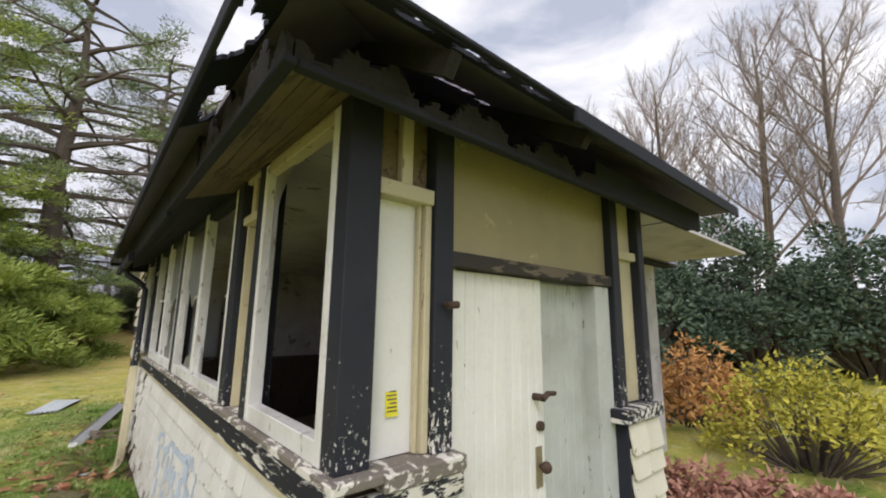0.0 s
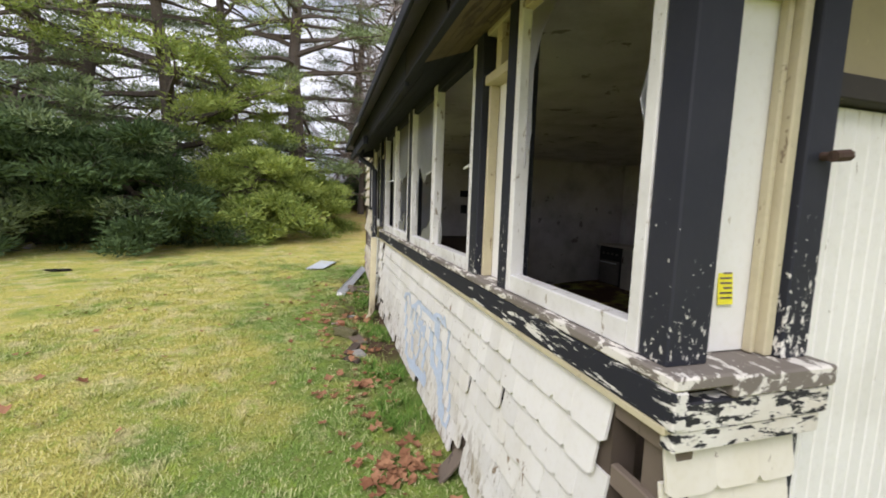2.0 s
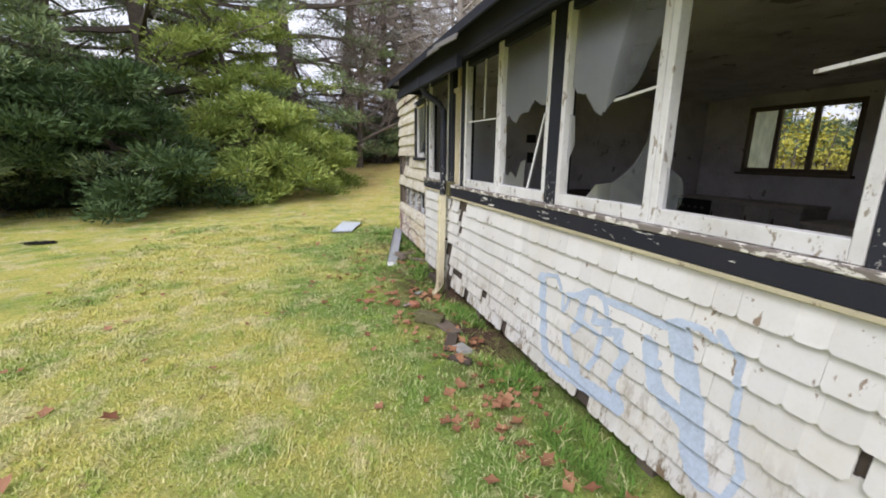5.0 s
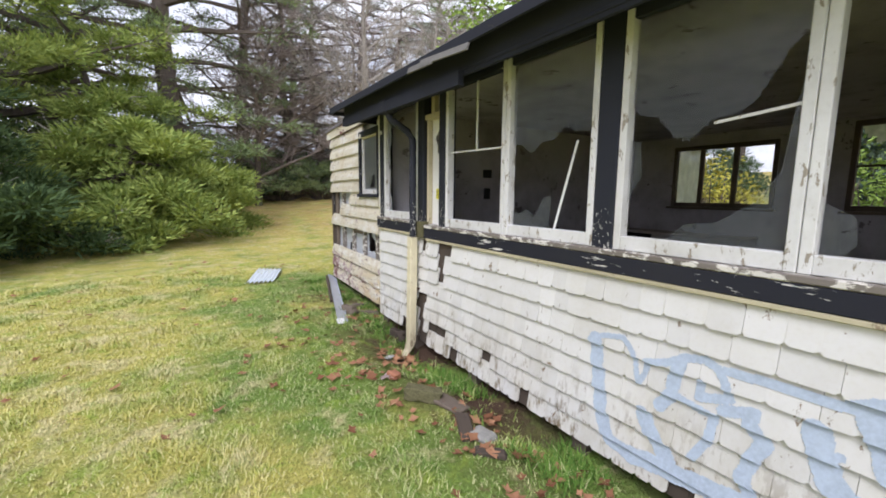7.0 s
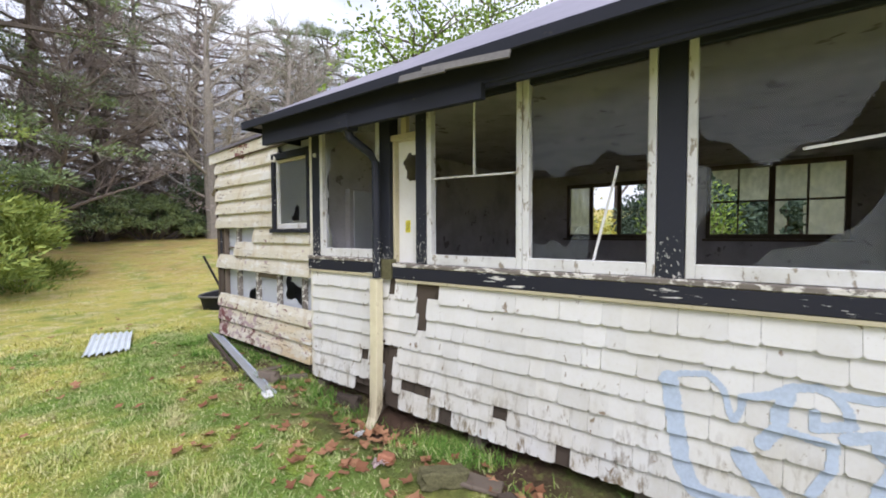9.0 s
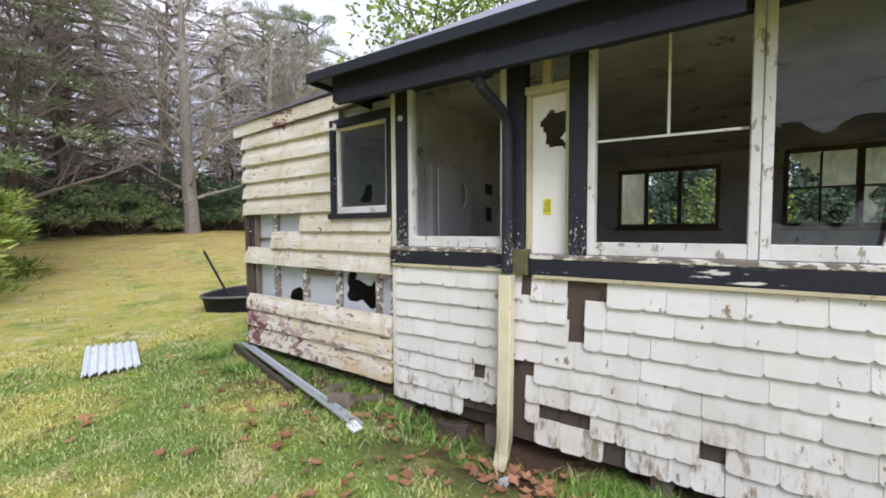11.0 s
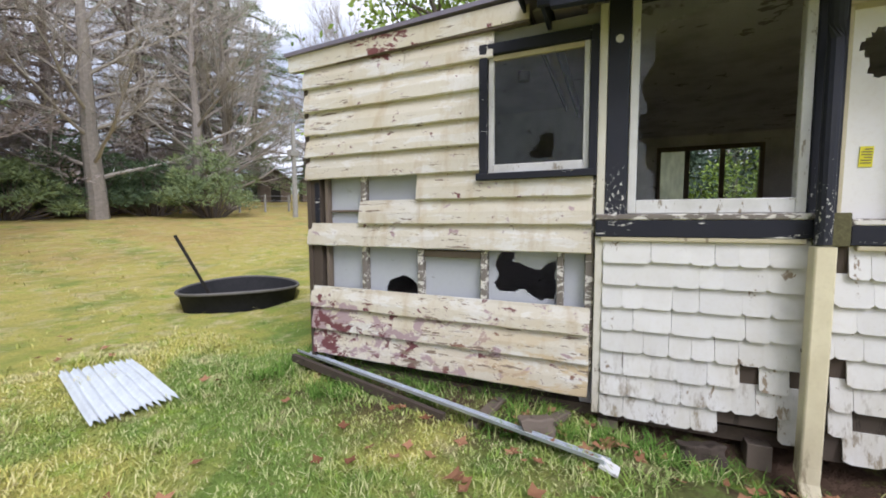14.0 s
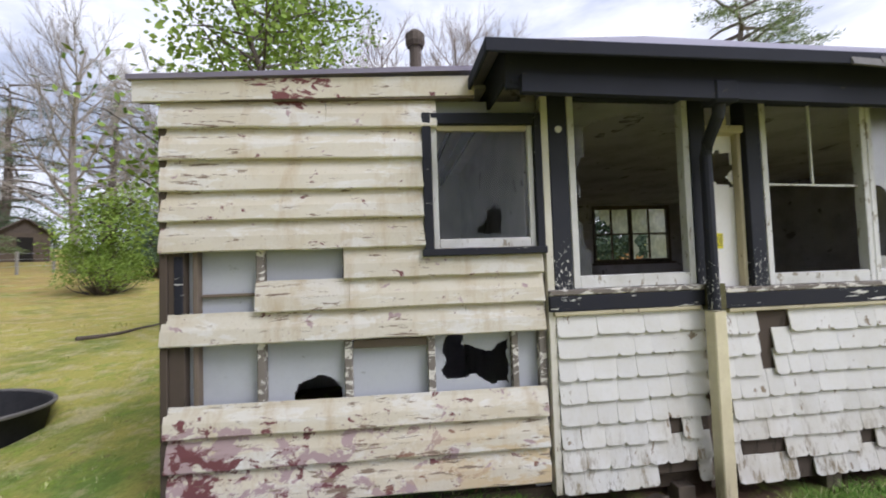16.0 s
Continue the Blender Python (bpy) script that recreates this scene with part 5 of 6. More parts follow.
settle_box("timber_block", "rotten timber block by the footing", "timber", SHEATH, -0.06, 6.05, (0.10, 0.24, 0.14), 20, 0, 10, -0.02)


def rag(x, y, size, mat, name, label, cat, seed):
    rnd = random.Random(seed)
    bm = bmesh.new()
    n = 7
    g = [[bm.verts.new((x + (i / n - 0.5) * size[0] + rnd.uniform(-0.01, 0.01), y + (j / n - 0.5) * size[1] + rnd.uniform(-0.01, 0.01), gz(x, y) + 0.012 + rnd.uniform(0, 0.03))) for j in range(n + 1)] for i in range(n + 1)]
    for i in range(n):
        for j in range(n):
            if (i - 3) ** 2 + (j - 3) ** 2 < 13:
                bm.faces.new((g[i][j], g[i + 1][j], g[i + 1][j + 1], g[i][j + 1]))
    for v in [v for v in bm.verts if not v.link_faces]:
        bm.verts.remove(v)
    bmesh.ops.solidify(bm, geom=bm.faces[:], thickness=0.006)
    return tagged(part(name, bm, mat), label, cat)


rag(-0.66, 4.98, (0.16, 0.12), CLOTH, "rag", "dirty pale rag on the bare soil", "rag", 3)
rag(-0.45, 5.45, (0.10, 0.07), FRAME_WHITE, "paper_scrap", "white paper scrap on the bare soil", "litter", 5)
rag(-6.2, 9.6, (0.5, 0.25), CHAR, "charred_heap", "small charred heap in the meadow", "debris", 6)


# ---- indoors ----
def table(name, label, x, y, L, W, H, rz, mat):
    t = tagged(thing(name, label, "table", at=(x, y, 0.1)))
    part("tabletop", slab(-W / 2, W / 2, -L / 2, L / 2, H - 0.035, H), mat, t)
    for sx in (-1, 1):
        for sy in (-1, 1):
            part("leg", slab(sx * (W / 2 - 0.05) - 0.025, sx * (W / 2 - 0.05) + 0.025, sy * (L / 2 - 0.05) - 0.025, sy * (L / 2 - 0.05) + 0.025, 0, H - 0.036), mat, t)
    part("apron", slab(-W / 2 + 0.03, -W / 2 + 0.05, -L / 2 + 0.08, L / 2 - 0.08, H - 0.13, H - 0.036), mat, t)
    t.rotation_euler = (0, 0, radians(rz))
    return t


TABLE = plain("dusty_table_top", (0.46, 0.42, 0.36), 0.7)
table("work_table", "dusty wooden table with a pale top under the rear window", 4.75, 3.55, 1.5, 0.75, 0.80, 0, TABLE)


def kitchen_unit(label, y0, y1, mat, doors):
    """A base cabinet against the rear wall, with its doors."""
    c = tagged(thing("kitchen_cabinet", label, "cabinet", "cabinets along the rear wall", at=(5.0, (y0 + y1) / 2, 0.1)))
    w = (y1 - y0) / 2
    part("body", slab(-0.25, 0.29, -w + 0.004, w - 0.004, 0.08, 0.90), mat, c)
    part("plinth", slab(-0.20, 0.28, -w + 0.02, w - 0.02, 0.0, 0.078), BARE_WOOD, c)
    for k in range(doors):
        a, b = -w + 2 * w * k / doors + 0.012, -w + 2 * w * (k + 1) / doors - 0.012
        d = part("door", slab(-0.272, -0.252, a, b, 0.12, 0.88), mat, c)
        part("handle", slab(-0.292, -0.274, b - 0.05, b - 0.035, 0.62, 0.74), RUST, d, "rusty bar handle")
    return c


CABINET = plain("grimy_cabinet_paint", (0.42, 0.40, 0.36), 0.6, 0, 0.3, 5)
kitchen_unit("grimy pale kitchen cabinet with closed doors", 4.50, 5.30, CABINET, 2)
kitchen_unit("grimy pale kitchen cabinet with closed doors", 5.30, 5.86, CABINET, 1)
tagged(part("worktop", slab(4.71, 5.29, 4.48, 6.58, 1.002, 1.04), TABLE), "dusty pale worktop on the kitchen cabinets", "worktop")


def stove():
    c = tagged(thing("stove", "old black cooker under the end of the worktop", "stove", at=(5.02, 6.22, 0.1)))
    part("body", slab(-0.26, 0.27, -0.33, 0.33, 0.0, 0.898), TUB, c)
    part("oven_door", slab(-0.285, -0.262, -0.29, 0.29, 0.15, 0.62), RIM, c)
    bm = bmesh.new()
    tube(bm, ((-0.31, -0.24, 0.58), (-0.31, 0.24, 0.58)), 0.012, 8)
    part("rail", bm, GALV, c, "dull steel rail")
    for k in range(4):
        bm = bmesh.new()
        tube(bm, ((-0.26, -0.2 + 0.13 * k, 0.76), (-0.29, -0.2 + 0.13 * k, 0.76)), 0.022, 10)
        part("knob", bm, RIM, c)


stove()


def wall_vent(y, z, m):
    bm = bmesh.new()
    box(bm, -0.08, 0.08, -0.012, 0.0, -0.06, 0.06, 0.004)
    o = tagged(part("switch_box", bm, TUB), "black switch box on the dark inner wall", "switch", "switch boxes")
    o.matrix_basis = m
    return o


wall_vent(0, 0, pose(1.7, 6.636, 1.95))
wall_vent(0, 0, pose(1.7, 6.636, 1.66, 0, 90))


def cupboard():
    c = tagged(thing("wall_cabinet", "grey cupboard with a smashed door on the inner wall", "cabinet", at=(0.75, 6.5, 1.2)))
    keep = lambda u, v: ((u - 0.12) / 0.09) ** 2 + ((v - 0.62) / 0.12) ** 2 > 1
    part("door", ragged(-0.3, 0.3, 0.0, 0.85, 0.025, keep, lambda u, v, d: (u, d, v), 0.015, 0.3, 4), LINING, c, "grey smashed door")
    part("body", slab(-0.32, 0.32, 0.06, 0.135, -0.02, 0.88), DARK_WALL, c)


cupboard()
all_shingles()

# ---- trees and plants ----


class Acc:
    """Collects triangles and quads for one big mesh."""

    def __init__(self):
        self.v, self.f = [], []

    def limb(self, a, b, ra, rb, n=5):
        a, b = Vector(a), Vector(b)
        d = b - a
        if d.length < 1e-5:
            return
        d.normalize()
        s = d.cross(Vector((0.3, 0.7, 0.64)))
        s.normalize()
        u = s.cross(d)
        i = len(self.v)
        for p, r in ((a, ra), (b, rb)):
            for k in range(n):
                t = 2 * math.pi * k / n
                self.v.append(tuple(p + (s * math.cos(t) + u * math.sin(t)) * r))
        for k in range(n):
            j = (k + 1) % n
            self.f.append((i + k, i + j, i + n + j, i + n + k))

    def leaf(self, p, d, length, width, rnd):
        """A pointed blade from p along d."""
        s = d.cross(Vector((rnd.uniform(-1, 1), rnd.uniform(-1, 1), rnd.uniform(-1, 1))))
        if s.length < 1e-4:
            return
        s.normalize()
        i = len(self.v)
        m = p + d * (length * 0.5)
        if width < 0.04:
            self.v += [tuple(p + s * width), tuple(p + d * length), tuple(p - s * width)]
            self.f.append((i, i + 1, i + 2))
            return
        self.v += [tuple(p), tuple(m + s * width), tuple(p + d * length), tuple(m - s * width)]
        self.f.append((i, i + 1, i + 2, i + 3))

    def ob(self, name, mat, parent=None, smooth=False):
        me = bpy.data.meshes.new(name)
        me.from_pydata(self.v, [], self.f)
        me.materials.append(mat)
        if smooth:
            me.polygons.foreach_set("use_smooth", [True] * len(me.polygons))
        o = new(name, me)
        o.parent = parent
        return o


def ball(rnd):
    while True:
        v = Vector((rnd.uniform(-1, 1), rnd.uniform(-1, 1), rnd.uniform(-1, 1)))
        if 0.05 < v.length < 1:
            return v


def tuft(acc, c, r, n, rnd, length, width, up=0.35, flat=0.6):
    for _ in range(n):
        o = ball(rnd)
        p = Vector((c[0] + o.x * r, c[1] + o.y * r, c[2] + o.z * r * flat))
        d = Vector((o.x, o.y, o.z * 0.5 + up)) + ball(rnd) * 0.5
        if d.length < 0.01:
            continue
        acc.leaf(p, d.normalized(), length * rnd.uniform(0.6, 1.2), width, rnd)


def conifer(x, y, height, spread, seed, needles=PINE, label="tall dark conifer with drooping ragged branches", start=0.16, density=1.0, trunk_r=0.3, lean=0.03, dead=0.36):
    """A pine: bent tapering trunk, whorls of limbs with forks, flat plates of needles with gaps, dead grey twigs inside."""
    rnd = random.Random(seed)
    t = tagged(thing("conifer", label, "tree", "conifers round the meadow", at=(x, y, gz(x, y) - 0.1)))
    wood, leaf, grey = Acc(), Acc(), Acc()
    pts = []
    px = py = 0.0
    n = 9
    for k in range(n + 1):
        pts.append(Vector((px, py, height * k / n)))
        px += rnd.gauss(lean * height / n, 0.14)
        py += rnd.gauss(0, 0.14)
    for k in range(n):
        wood.limb(pts[k], pts[k + 1], trunk_r * (1 - k / n) ** 0.8 + 0.03, trunk_r * (1 - (k + 1) / n) ** 0.8 + 0.03, 9)
    count = max(30, int(height * 3.9))
    needle_count = int((120 if height < 8 else 70) * density)
    for i in range(count):
        q = start + (1 - start) * (i + rnd.random()) / count
        k = min(n - 1, int(q * n))
        base = pts[k].lerp(pts[k + 1], q * n - k)
        reach = spread * (0.35 + 0.75 * math.sin(math.pi * min(1, 0.18 + 0.82 * (1 - q)) * 0.62)) * rnd.uniform(0.55, 1.15)
        ang = i * 2.4 + rnd.uniform(-0.5, 0.5)
        d = Vector((math.cos(ang), math.sin(ang), rnd.uniform(-0.25, 0.3)))
        p = base.copy()
        m = 6
        r0 = 0.035 + 0.02 * reach
        for j in range(m):
            q2 = p + d * (reach / m) + Vector((0, 0, -0.04 * j * reach / m + 0.05 * reach / m))
            wood.limb(p, q2, r0 * (1 - j / m) + 0.008, r0 * (1 - (j + 1) / m) + 0.008, 4)
            p = q2
            d = (d + ball(rnd) * 0.22).normalized()
            if j >= 2 or rnd.random() < 0.25:
                for _ in range(2 if j > 2 else 1):
                    s = (d + ball(rnd) * 0.9)
                    s.z *= 0.4
                    s.normalize()
                    e = p + s * rnd.uniform(0.25, 0.7) * (0.4 + 0.12 * reach)
                    wood.limb(p, e, 0.014, 0.006, 3)
                    if rnd.random() < dead * (1.4 - j / m):
                        for _ in range(7):
                            a = (s + ball(rnd) * 0.9).normalized()
                            grey.limb(e, e + a * rnd.uniform(0.2, 0.55), 0.010, 0.004, 3)
                    else:
                        tuft(leaf, e, rnd.uniform(0.45, 0.85), needle_count, rnd, 0.19, 0.027, 0.3, 0.36)
        tuft(leaf, p, rnd.uniform(0.35, 0.6), needle_count, rnd, 0.19, 0.027, 0.35, 0.36)
    wood.ob("trunk", BARK, t)
    leaf.ob("crown", needles, t)
    if grey.v:
        tagged(grey.ob("dead_crown", DEAD, t), kind="stuff")
    return t


def branch(acc, p, d, length, r, depth, rnd, up):
    n = 4 if depth > 0 else 2
    for k in range(n):
        q = p + d * (length / n)
        acc.limb(p, q, r * (1 - 0.45 * k / n), r * (1 - 0.45 * (k + 1) / n), 7 if r > 0.08 else (4 if r > 0.02 else 3))
        p = q
        d = (d + ball(rnd) * 0.16 + Vector((0, 0, up * 0.08))).normalized()
        if depth > 0 and (k > 0 or depth < 3):
            for _ in range(1 if depth > 2 else 2):
                if rnd.random() < 0.85:
                    e = (d + ball(rnd) * 0.95 + Vector((0, 0, up * 0.15))).normalized()
                    branch(acc, p, e, length * rnd.uniform(0.45, 0.7), r * 0.42, depth - 1, rnd, up)
    if depth > 0:
        branch(acc, p, d, length * 0.7, r * 0.5, depth - 1, rnd, up)


def bare_tree(x, y, height, seed, mat=PALE_BARK, label="bare pale-barked tree with fine upswept branches", r=0.28, depth=4, up=0.6, limbs=22, low=0.16, wide=0.42):
    rnd = random.Random(seed)
    t = tagged(thing("bare_tree", label, "tree", "bare winter trees", at=(x, y, gz(x, y) - 0.1)))
    trunk, tw = Acc(), Acc()
    n = 10
    p, d = Vector((0, 0, 0)), Vector((0, 0, 1))
    nodes = []
    for k in range(n):
        q = p + d * (height * 0.85 / n)
        trunk.limb(p, q, r * (1 - k / n) ** 0.7 + 0.02 + (0.12 * r if k == 0 else 0), r * (1 - (k + 1) / n) ** 0.7 + 0.02, 10)
        nodes.append((p.copy(), q.copy(), k))
        p = q
        d = (d + ball(rnd) * 0.07).normalized()
    for i in range(limbs):
        s = low + (0.97 - low) * (i + rnd.random()) / limbs
        k = min(n - 1, int(s * n))
        b = nodes[k][0].lerp(nodes[k][1], s * n - k)
        ang = i * 2.4 + rnd.uniform(-0.4, 0.4)
        dd = Vector((math.cos(ang), math.sin(ang), up + 0.5 * s)).normalized()
        branch(tw, b, dd, height * wide * (1.05 - 0.65 * s) * 0.55, 0.05 + 0.05 * (1 - s), depth - 1, rnd, up)
    trunk.ob("trunk", mat, t)
    tagged(tw.ob("crown", TWIG if mat is not PALE_BARK else DEAD, t), kind="stuff")
    return t


def shrub(x, y, w, d, h, seed, mat, label, name="shrub", n=60, leaf=0.09, density=40, group="", lift=0.0, twigs=True, thin=0.28):
    """A bushy mass of leafy clumps on stems, with an uneven outline."""
    rnd = random.Random(seed)
    z = gz(x, y)
    t = tagged(thing(name, label, "shrub", group, at=(x, y, z - 0.05)))
    lf, st = Acc(), Acc()
    for i in range(n):
        a, q = rnd.uniform(0, 2 * math.pi), math.sqrt(rnd.random())
        hh = h * (1 - 0.65 * q * q) * rnd.uniform(0.35, 1.08)
        c = Vector((math.cos(a) * q * w / 2, math.sin(a) * q * d / 2, hh + lift))
        if twigs:
            b = Vector((c.x * 0.25, c.y * 0.25, 0))
            m = b.lerp(c, 0.5) + ball(rnd) * 0.08 * h
            st.limb(b, m, 0.012 * h + 0.004, 0.008 * h + 0.003, 4)
            st.limb(m, c, 0.008 * h + 0.003, 0.004, 3)
        tuft(lf, c, rnd.uniform(0.14, 0.26) * min(w, h) ** 0.75, density, rnd, leaf, leaf * thin, 0.25, 0.55 if thin < 0.2 else 0.75)
    if twigs:
        tagged(st.ob("stem_mass", BARK, t), kind="stuff")
    lf.ob("foliage", mat, t)
    return t


def broadleaf(x, y, height, spread, seed, label):
    rnd = random.Random(seed)
    t = tagged(thing("broadleaf_tree", label, "tree", "fresh green trees behind the cottage", at=(x, y, gz(x, y) - 0.1)))
    wood, lf = Acc(), Acc()
    pts = [Vector((rnd.gauss(0, 0.1) * k, rnd.gauss(0, 0.1) * k, height * 0.8 * k / 6)) for k in range(7)]
    for k in range(6):
        wood.limb(pts[k], pts[k + 1], 0.16 * (1 - k / 7), 0.16 * (1 - (k + 1) / 7), 8)
    for i in range(40):
        s = 0.25 + 0.75 * (i + rnd.random()) / 40
        k = min(5, int(s * 6))
        b = pts[k].lerp(pts[k + 1], s * 6 - k)
        ang = i * 2.4
        e = b + Vector((math.cos(ang), math.sin(ang), rnd.uniform(0.1, 0.6))) * spread * rnd.uniform(0.4, 1.0) * (1.15 - 0.6 * s)
        m = b.lerp(e, 0.5) + ball(rnd) * 0.25
        wood.limb(b, m, 0.035, 0.022, 4)
        wood.limb(m, e, 0.022, 0.008, 3)
        for c in (m, e, e.lerp(m, 0.5)):
            tuft(lf, c + ball(rnd) * 0.3, rnd.uniform(0.4, 0.8), 40, rnd, 0.13, 0.042, 0.0, 0.8)
    wood.ob("trunk", BARK, t)
    lf.ob("crown", FRESH, t)
    return t


def thicket(x, y, w, h, seed):
    """A tangle of leafless brown twigs."""
    rnd = random.Random(seed)
    t = tagged(thing("bare_thicket", "tangled thicket of bare reddish-brown twigs", "shrub", "bare thickets", at=(x, y, gz(x, y) - 0.1)))
    a = Acc()
    for _ in range(46):
        p = Vector((rnd.uniform(-w / 2, w / 2), rnd.uniform(-1, 1), 0))
        d = Vector((rnd.uniform(-0.7, 0.7), rnd.uniform(-0.5, 0.5), 1)).normalized()
        n = 7
        for k in range(n):
            q = p + d * (h * rnd.uniform(0.6, 1.0) / n)
            a.limb(p, q, 0.022 * (1 - k / n) + 0.006, 0.022 * (1 - (k + 1) / n) + 0.006, 3)
            for _ in range(3):
                e = (d + ball(rnd) * 1.1).normalized()
                f = q + e * rnd.uniform(0.3, 0.9)
                a.limb(q, f, 0.010, 0.006, 3)
                a.limb(f, f + (e + ball(rnd) * 0.8).normalized() * rnd.uniform(0.2, 0.6), 0.007, 0.004, 3)
            p = q
            d = (d + ball(rnd) * 0.3 + Vector((0, 0, -0.06))).normalized()
    tagged(a.ob("twig_mass", TWIG, t), kind="stuff")


def plant():
    r0 = random.Random(55)
    for i in range(10):
        a = 0.10 + i * 0.052
        rad = 26.5 + r0.uniform(-1.5, 3.5) + i * 0.35
        thicket(-2.5 + rad * math.sin(a), 4 + rad * math.cos(a), 3.6, r0.uniform(3.0, 5.5), 300 + i)
    # big dark pines on the meadow's edge
    conifer(-2.6, 24.0, 17, 5.6, 1, trunk_r=0.5, start=0.10, density=1.25)
    conifer(-7.2, 18.5, 14, 4.6, 2, PINE_LIGHT, "spreading pine with bright green tips and dead grey twigs", 0.10, 1.0, 0.34, 0.0, 0.4)
    conifer(-10.5, 20.0, 16, 5.0, 3, trunk_r=0.4, start=0.12)
    conifer(-13.5, 15.5, 15, 4.8, 4, trunk_r=0.4, start=0.1)
    conifer(-4.6, 19.6, 6.2, 3.0, 5, PINE_LIGHT, "low young pine with bright yellow-green needles", 0.08, 1.1, 0.16, 0.0, 0.15)
    conifer(-9.2, 14.8, 5.0, 2.8, 6, PINE, "low bushy pine at the meadow's edge", 0.05, 1.1, 0.15, 0.0, 0.25)
    conifer(1.2, 30.0, 18, 5.2, 7, PINE_GREY, trunk_r=0.4, density=0.5, dead=0.5)
    conifer(-7.5, 28.0, 19, 5.2, 8, trunk_r=0.45)
    conifer(-15.0, 25.0, 19, 5.4, 9, trunk_r=0.45, density=0.6)
    conifer(6.0, 38.0, 19, 4.8, 10, RUSSET, "tall conifer with russet dead needles", trunk_r=0.3, density=0.35, dead=0.5)
    conifer(13.0, 41.0, 20, 5.0, 11, PINE_GREY, trunk_r=0.4, density=0.8)
    conifer(21.0, 40.0, 19, 5.2, 12, trunk_r=0.45, density=0.8)
    conifer(22.5, 36.0, 18, 5.4, 13, PINE, trunk_r=0.45, density=1.3, dead=0.2, start=0.08)
    conifer(-21.0, 19.0, 18, 5.4, 15, trunk_r=0.45, density=0.5)
    conifer(16.0, -11.0, 15, 4.6, 16, trunk_r=0.4, density=0.8)
    conifer(40.0, 34.0, 17, 5.0, 17, FOREST, trunk_r=0.45, density=0.5)
    conifer(32.0, 43.0, 17, 5.2, 41, FOREST, trunk_r=0.45, density=0.5, start=0.06)
    conifer(36.5, 40.0, 15, 5.0, 42, FOREST, trunk_r=0.45, density=0.5, start=0.06)
    conifer(18.5, 34.0, 15, 5.0, 43, PINE_GREY, trunk_r=0.45, density=0.9, start=0.08)
    conifer(3.6, 29.0, 15, 4.0, 18, RUSSET, "tall conifer with russet dead needles", trunk_r=0.3, density=0.4, dead=0.5)
    conifer(6.4, 31.5, 16, 4.0, 19, RUSSET, "tall conifer with russet dead needles", trunk_r=0.3, density=0.4, dead=0.5)
    conifer(11.8, 31.0, 14, 3.8, 20, RUSSET, "tall conifer with russet dead needles", trunk_r=0.3, density=0.35, dead=0.6)
    for i, (x, y, w, h) in enumerate(((-4.0, 16.6, 3.6, 2.6), (-6.6, 14.6, 3.4, 3.0), (-9.6, 12.9, 3.6, 3.2), (-12.2, 11.2, 4.0, 3.4), (-1.6, 19.4, 3.0, 1.8))):
        dark = i in (1, 2, 3)
        conifer(x, y, h * 1.25, w * 0.62, 190 + i, BUSH if dark else PINE_LIGHT, "low dark bushy evergreen with dead twigs" if dark else "low bushy pine with bright tips and dead twigs", 0.04, 1.3, 0.10, 0.0, 0.16)
    shrub(7.9, 4.1, 2.6, 2.2, 2.6, 196, FRESH, "fresh green bush behind the cottage", "shrub", 50, 0.1, 55)
    shrub(8.4, 6.8, 3.0, 2.2, 2.7, 197, YELLOW_LEAF, "yellow-green bush behind the cottage", "shrub", 50, 0.1, 50)
    # bare trees
    bare_tree(8.2, 27.3, 15, 21, r=0.36, up=0.35, limbs=26, low=0.12)
    bare_tree(13.2, 27.6, 15, 22, r=0.30, up=0.35, limbs=26, low=0.12)
    bare_tree(17.0, 29.6, 15, 23, r=0.32, up=0.45, limbs=28, low=0.10)
    bare_tree(4.6, 33.0, 14, 24, r=0.22, up=0.4, mat=BARK, label="bare reddish-brown tree with drooping twigs")
    bare_tree(10.5, 35.0, 15, 25, r=0.22, up=0.4, mat=BARK, label="bare reddish-brown tree with drooping twigs")
    bare_tree(1.5, 27.0, 12, 26, r=0.18, up=0.4, mat=BARK, label="bare reddish-brown tree with drooping twigs")
    bare_tree(25.0, 8.0, 17, 27, r=0.24, up=0.9, mat=BARK, label="bare brown tree with upswept twigs")
    bare_tree(25.0, 3.6, 18, 28, r=0.24, up=0.9, mat=BARK, label="bare brown tree with upswept twigs")
    bare_tree(24.0, 12.5, 15, 29, r=0.2, up=0.9, mat=BARK, label="bare brown tree with upswept twigs")
    bare_tree(24.0, 20.0, 13, 30, r=0.2, up=0.8)
    bare_tree(22.0, 24.5, 15, 33, r=0.24, up=0.6, limbs=26)
    bare_tree(27.5, 23.0, 15, 34, r=0.24, up=0.6, limbs=26)
    bare_tree(23.0, 0.6, 17, 31, r=0.22, up=0.9, mat=BARK, label="bare brown tree with upswept twigs")
    bare_tree(28.0, 10.5, 17, 32, r=0.22, up=0.9, mat=BARK, label="bare brown tree with upswept twigs")
    # dark undergrowth along the wood's edge
    rnd = random.Random(77)
    for i in range(26):
        a = -1.05 + i * 0.088
        rad = 17.0 + 12.0 * max(0, min(1, (a + 0.35) / 0.5)) + rnd.uniform(-1, 1)
        if 0.60 < a < 0.86:
            continue
        x, y = -2 + rad * math.sin(a), 1 + rad * math.cos(a)
        shrub(x, y, rnd.uniform(3.6, 5.2), 3.0, rnd.uniform(2.4, 4.2), 100 + i, (BUSH if i < 12 else SHRUB) if i % 3 else PINE, "dark evergreen undergrowth at the meadow's edge", "undergrowth", 60, 0.24, 110, "undergrowth along the wood", thin=0.12)
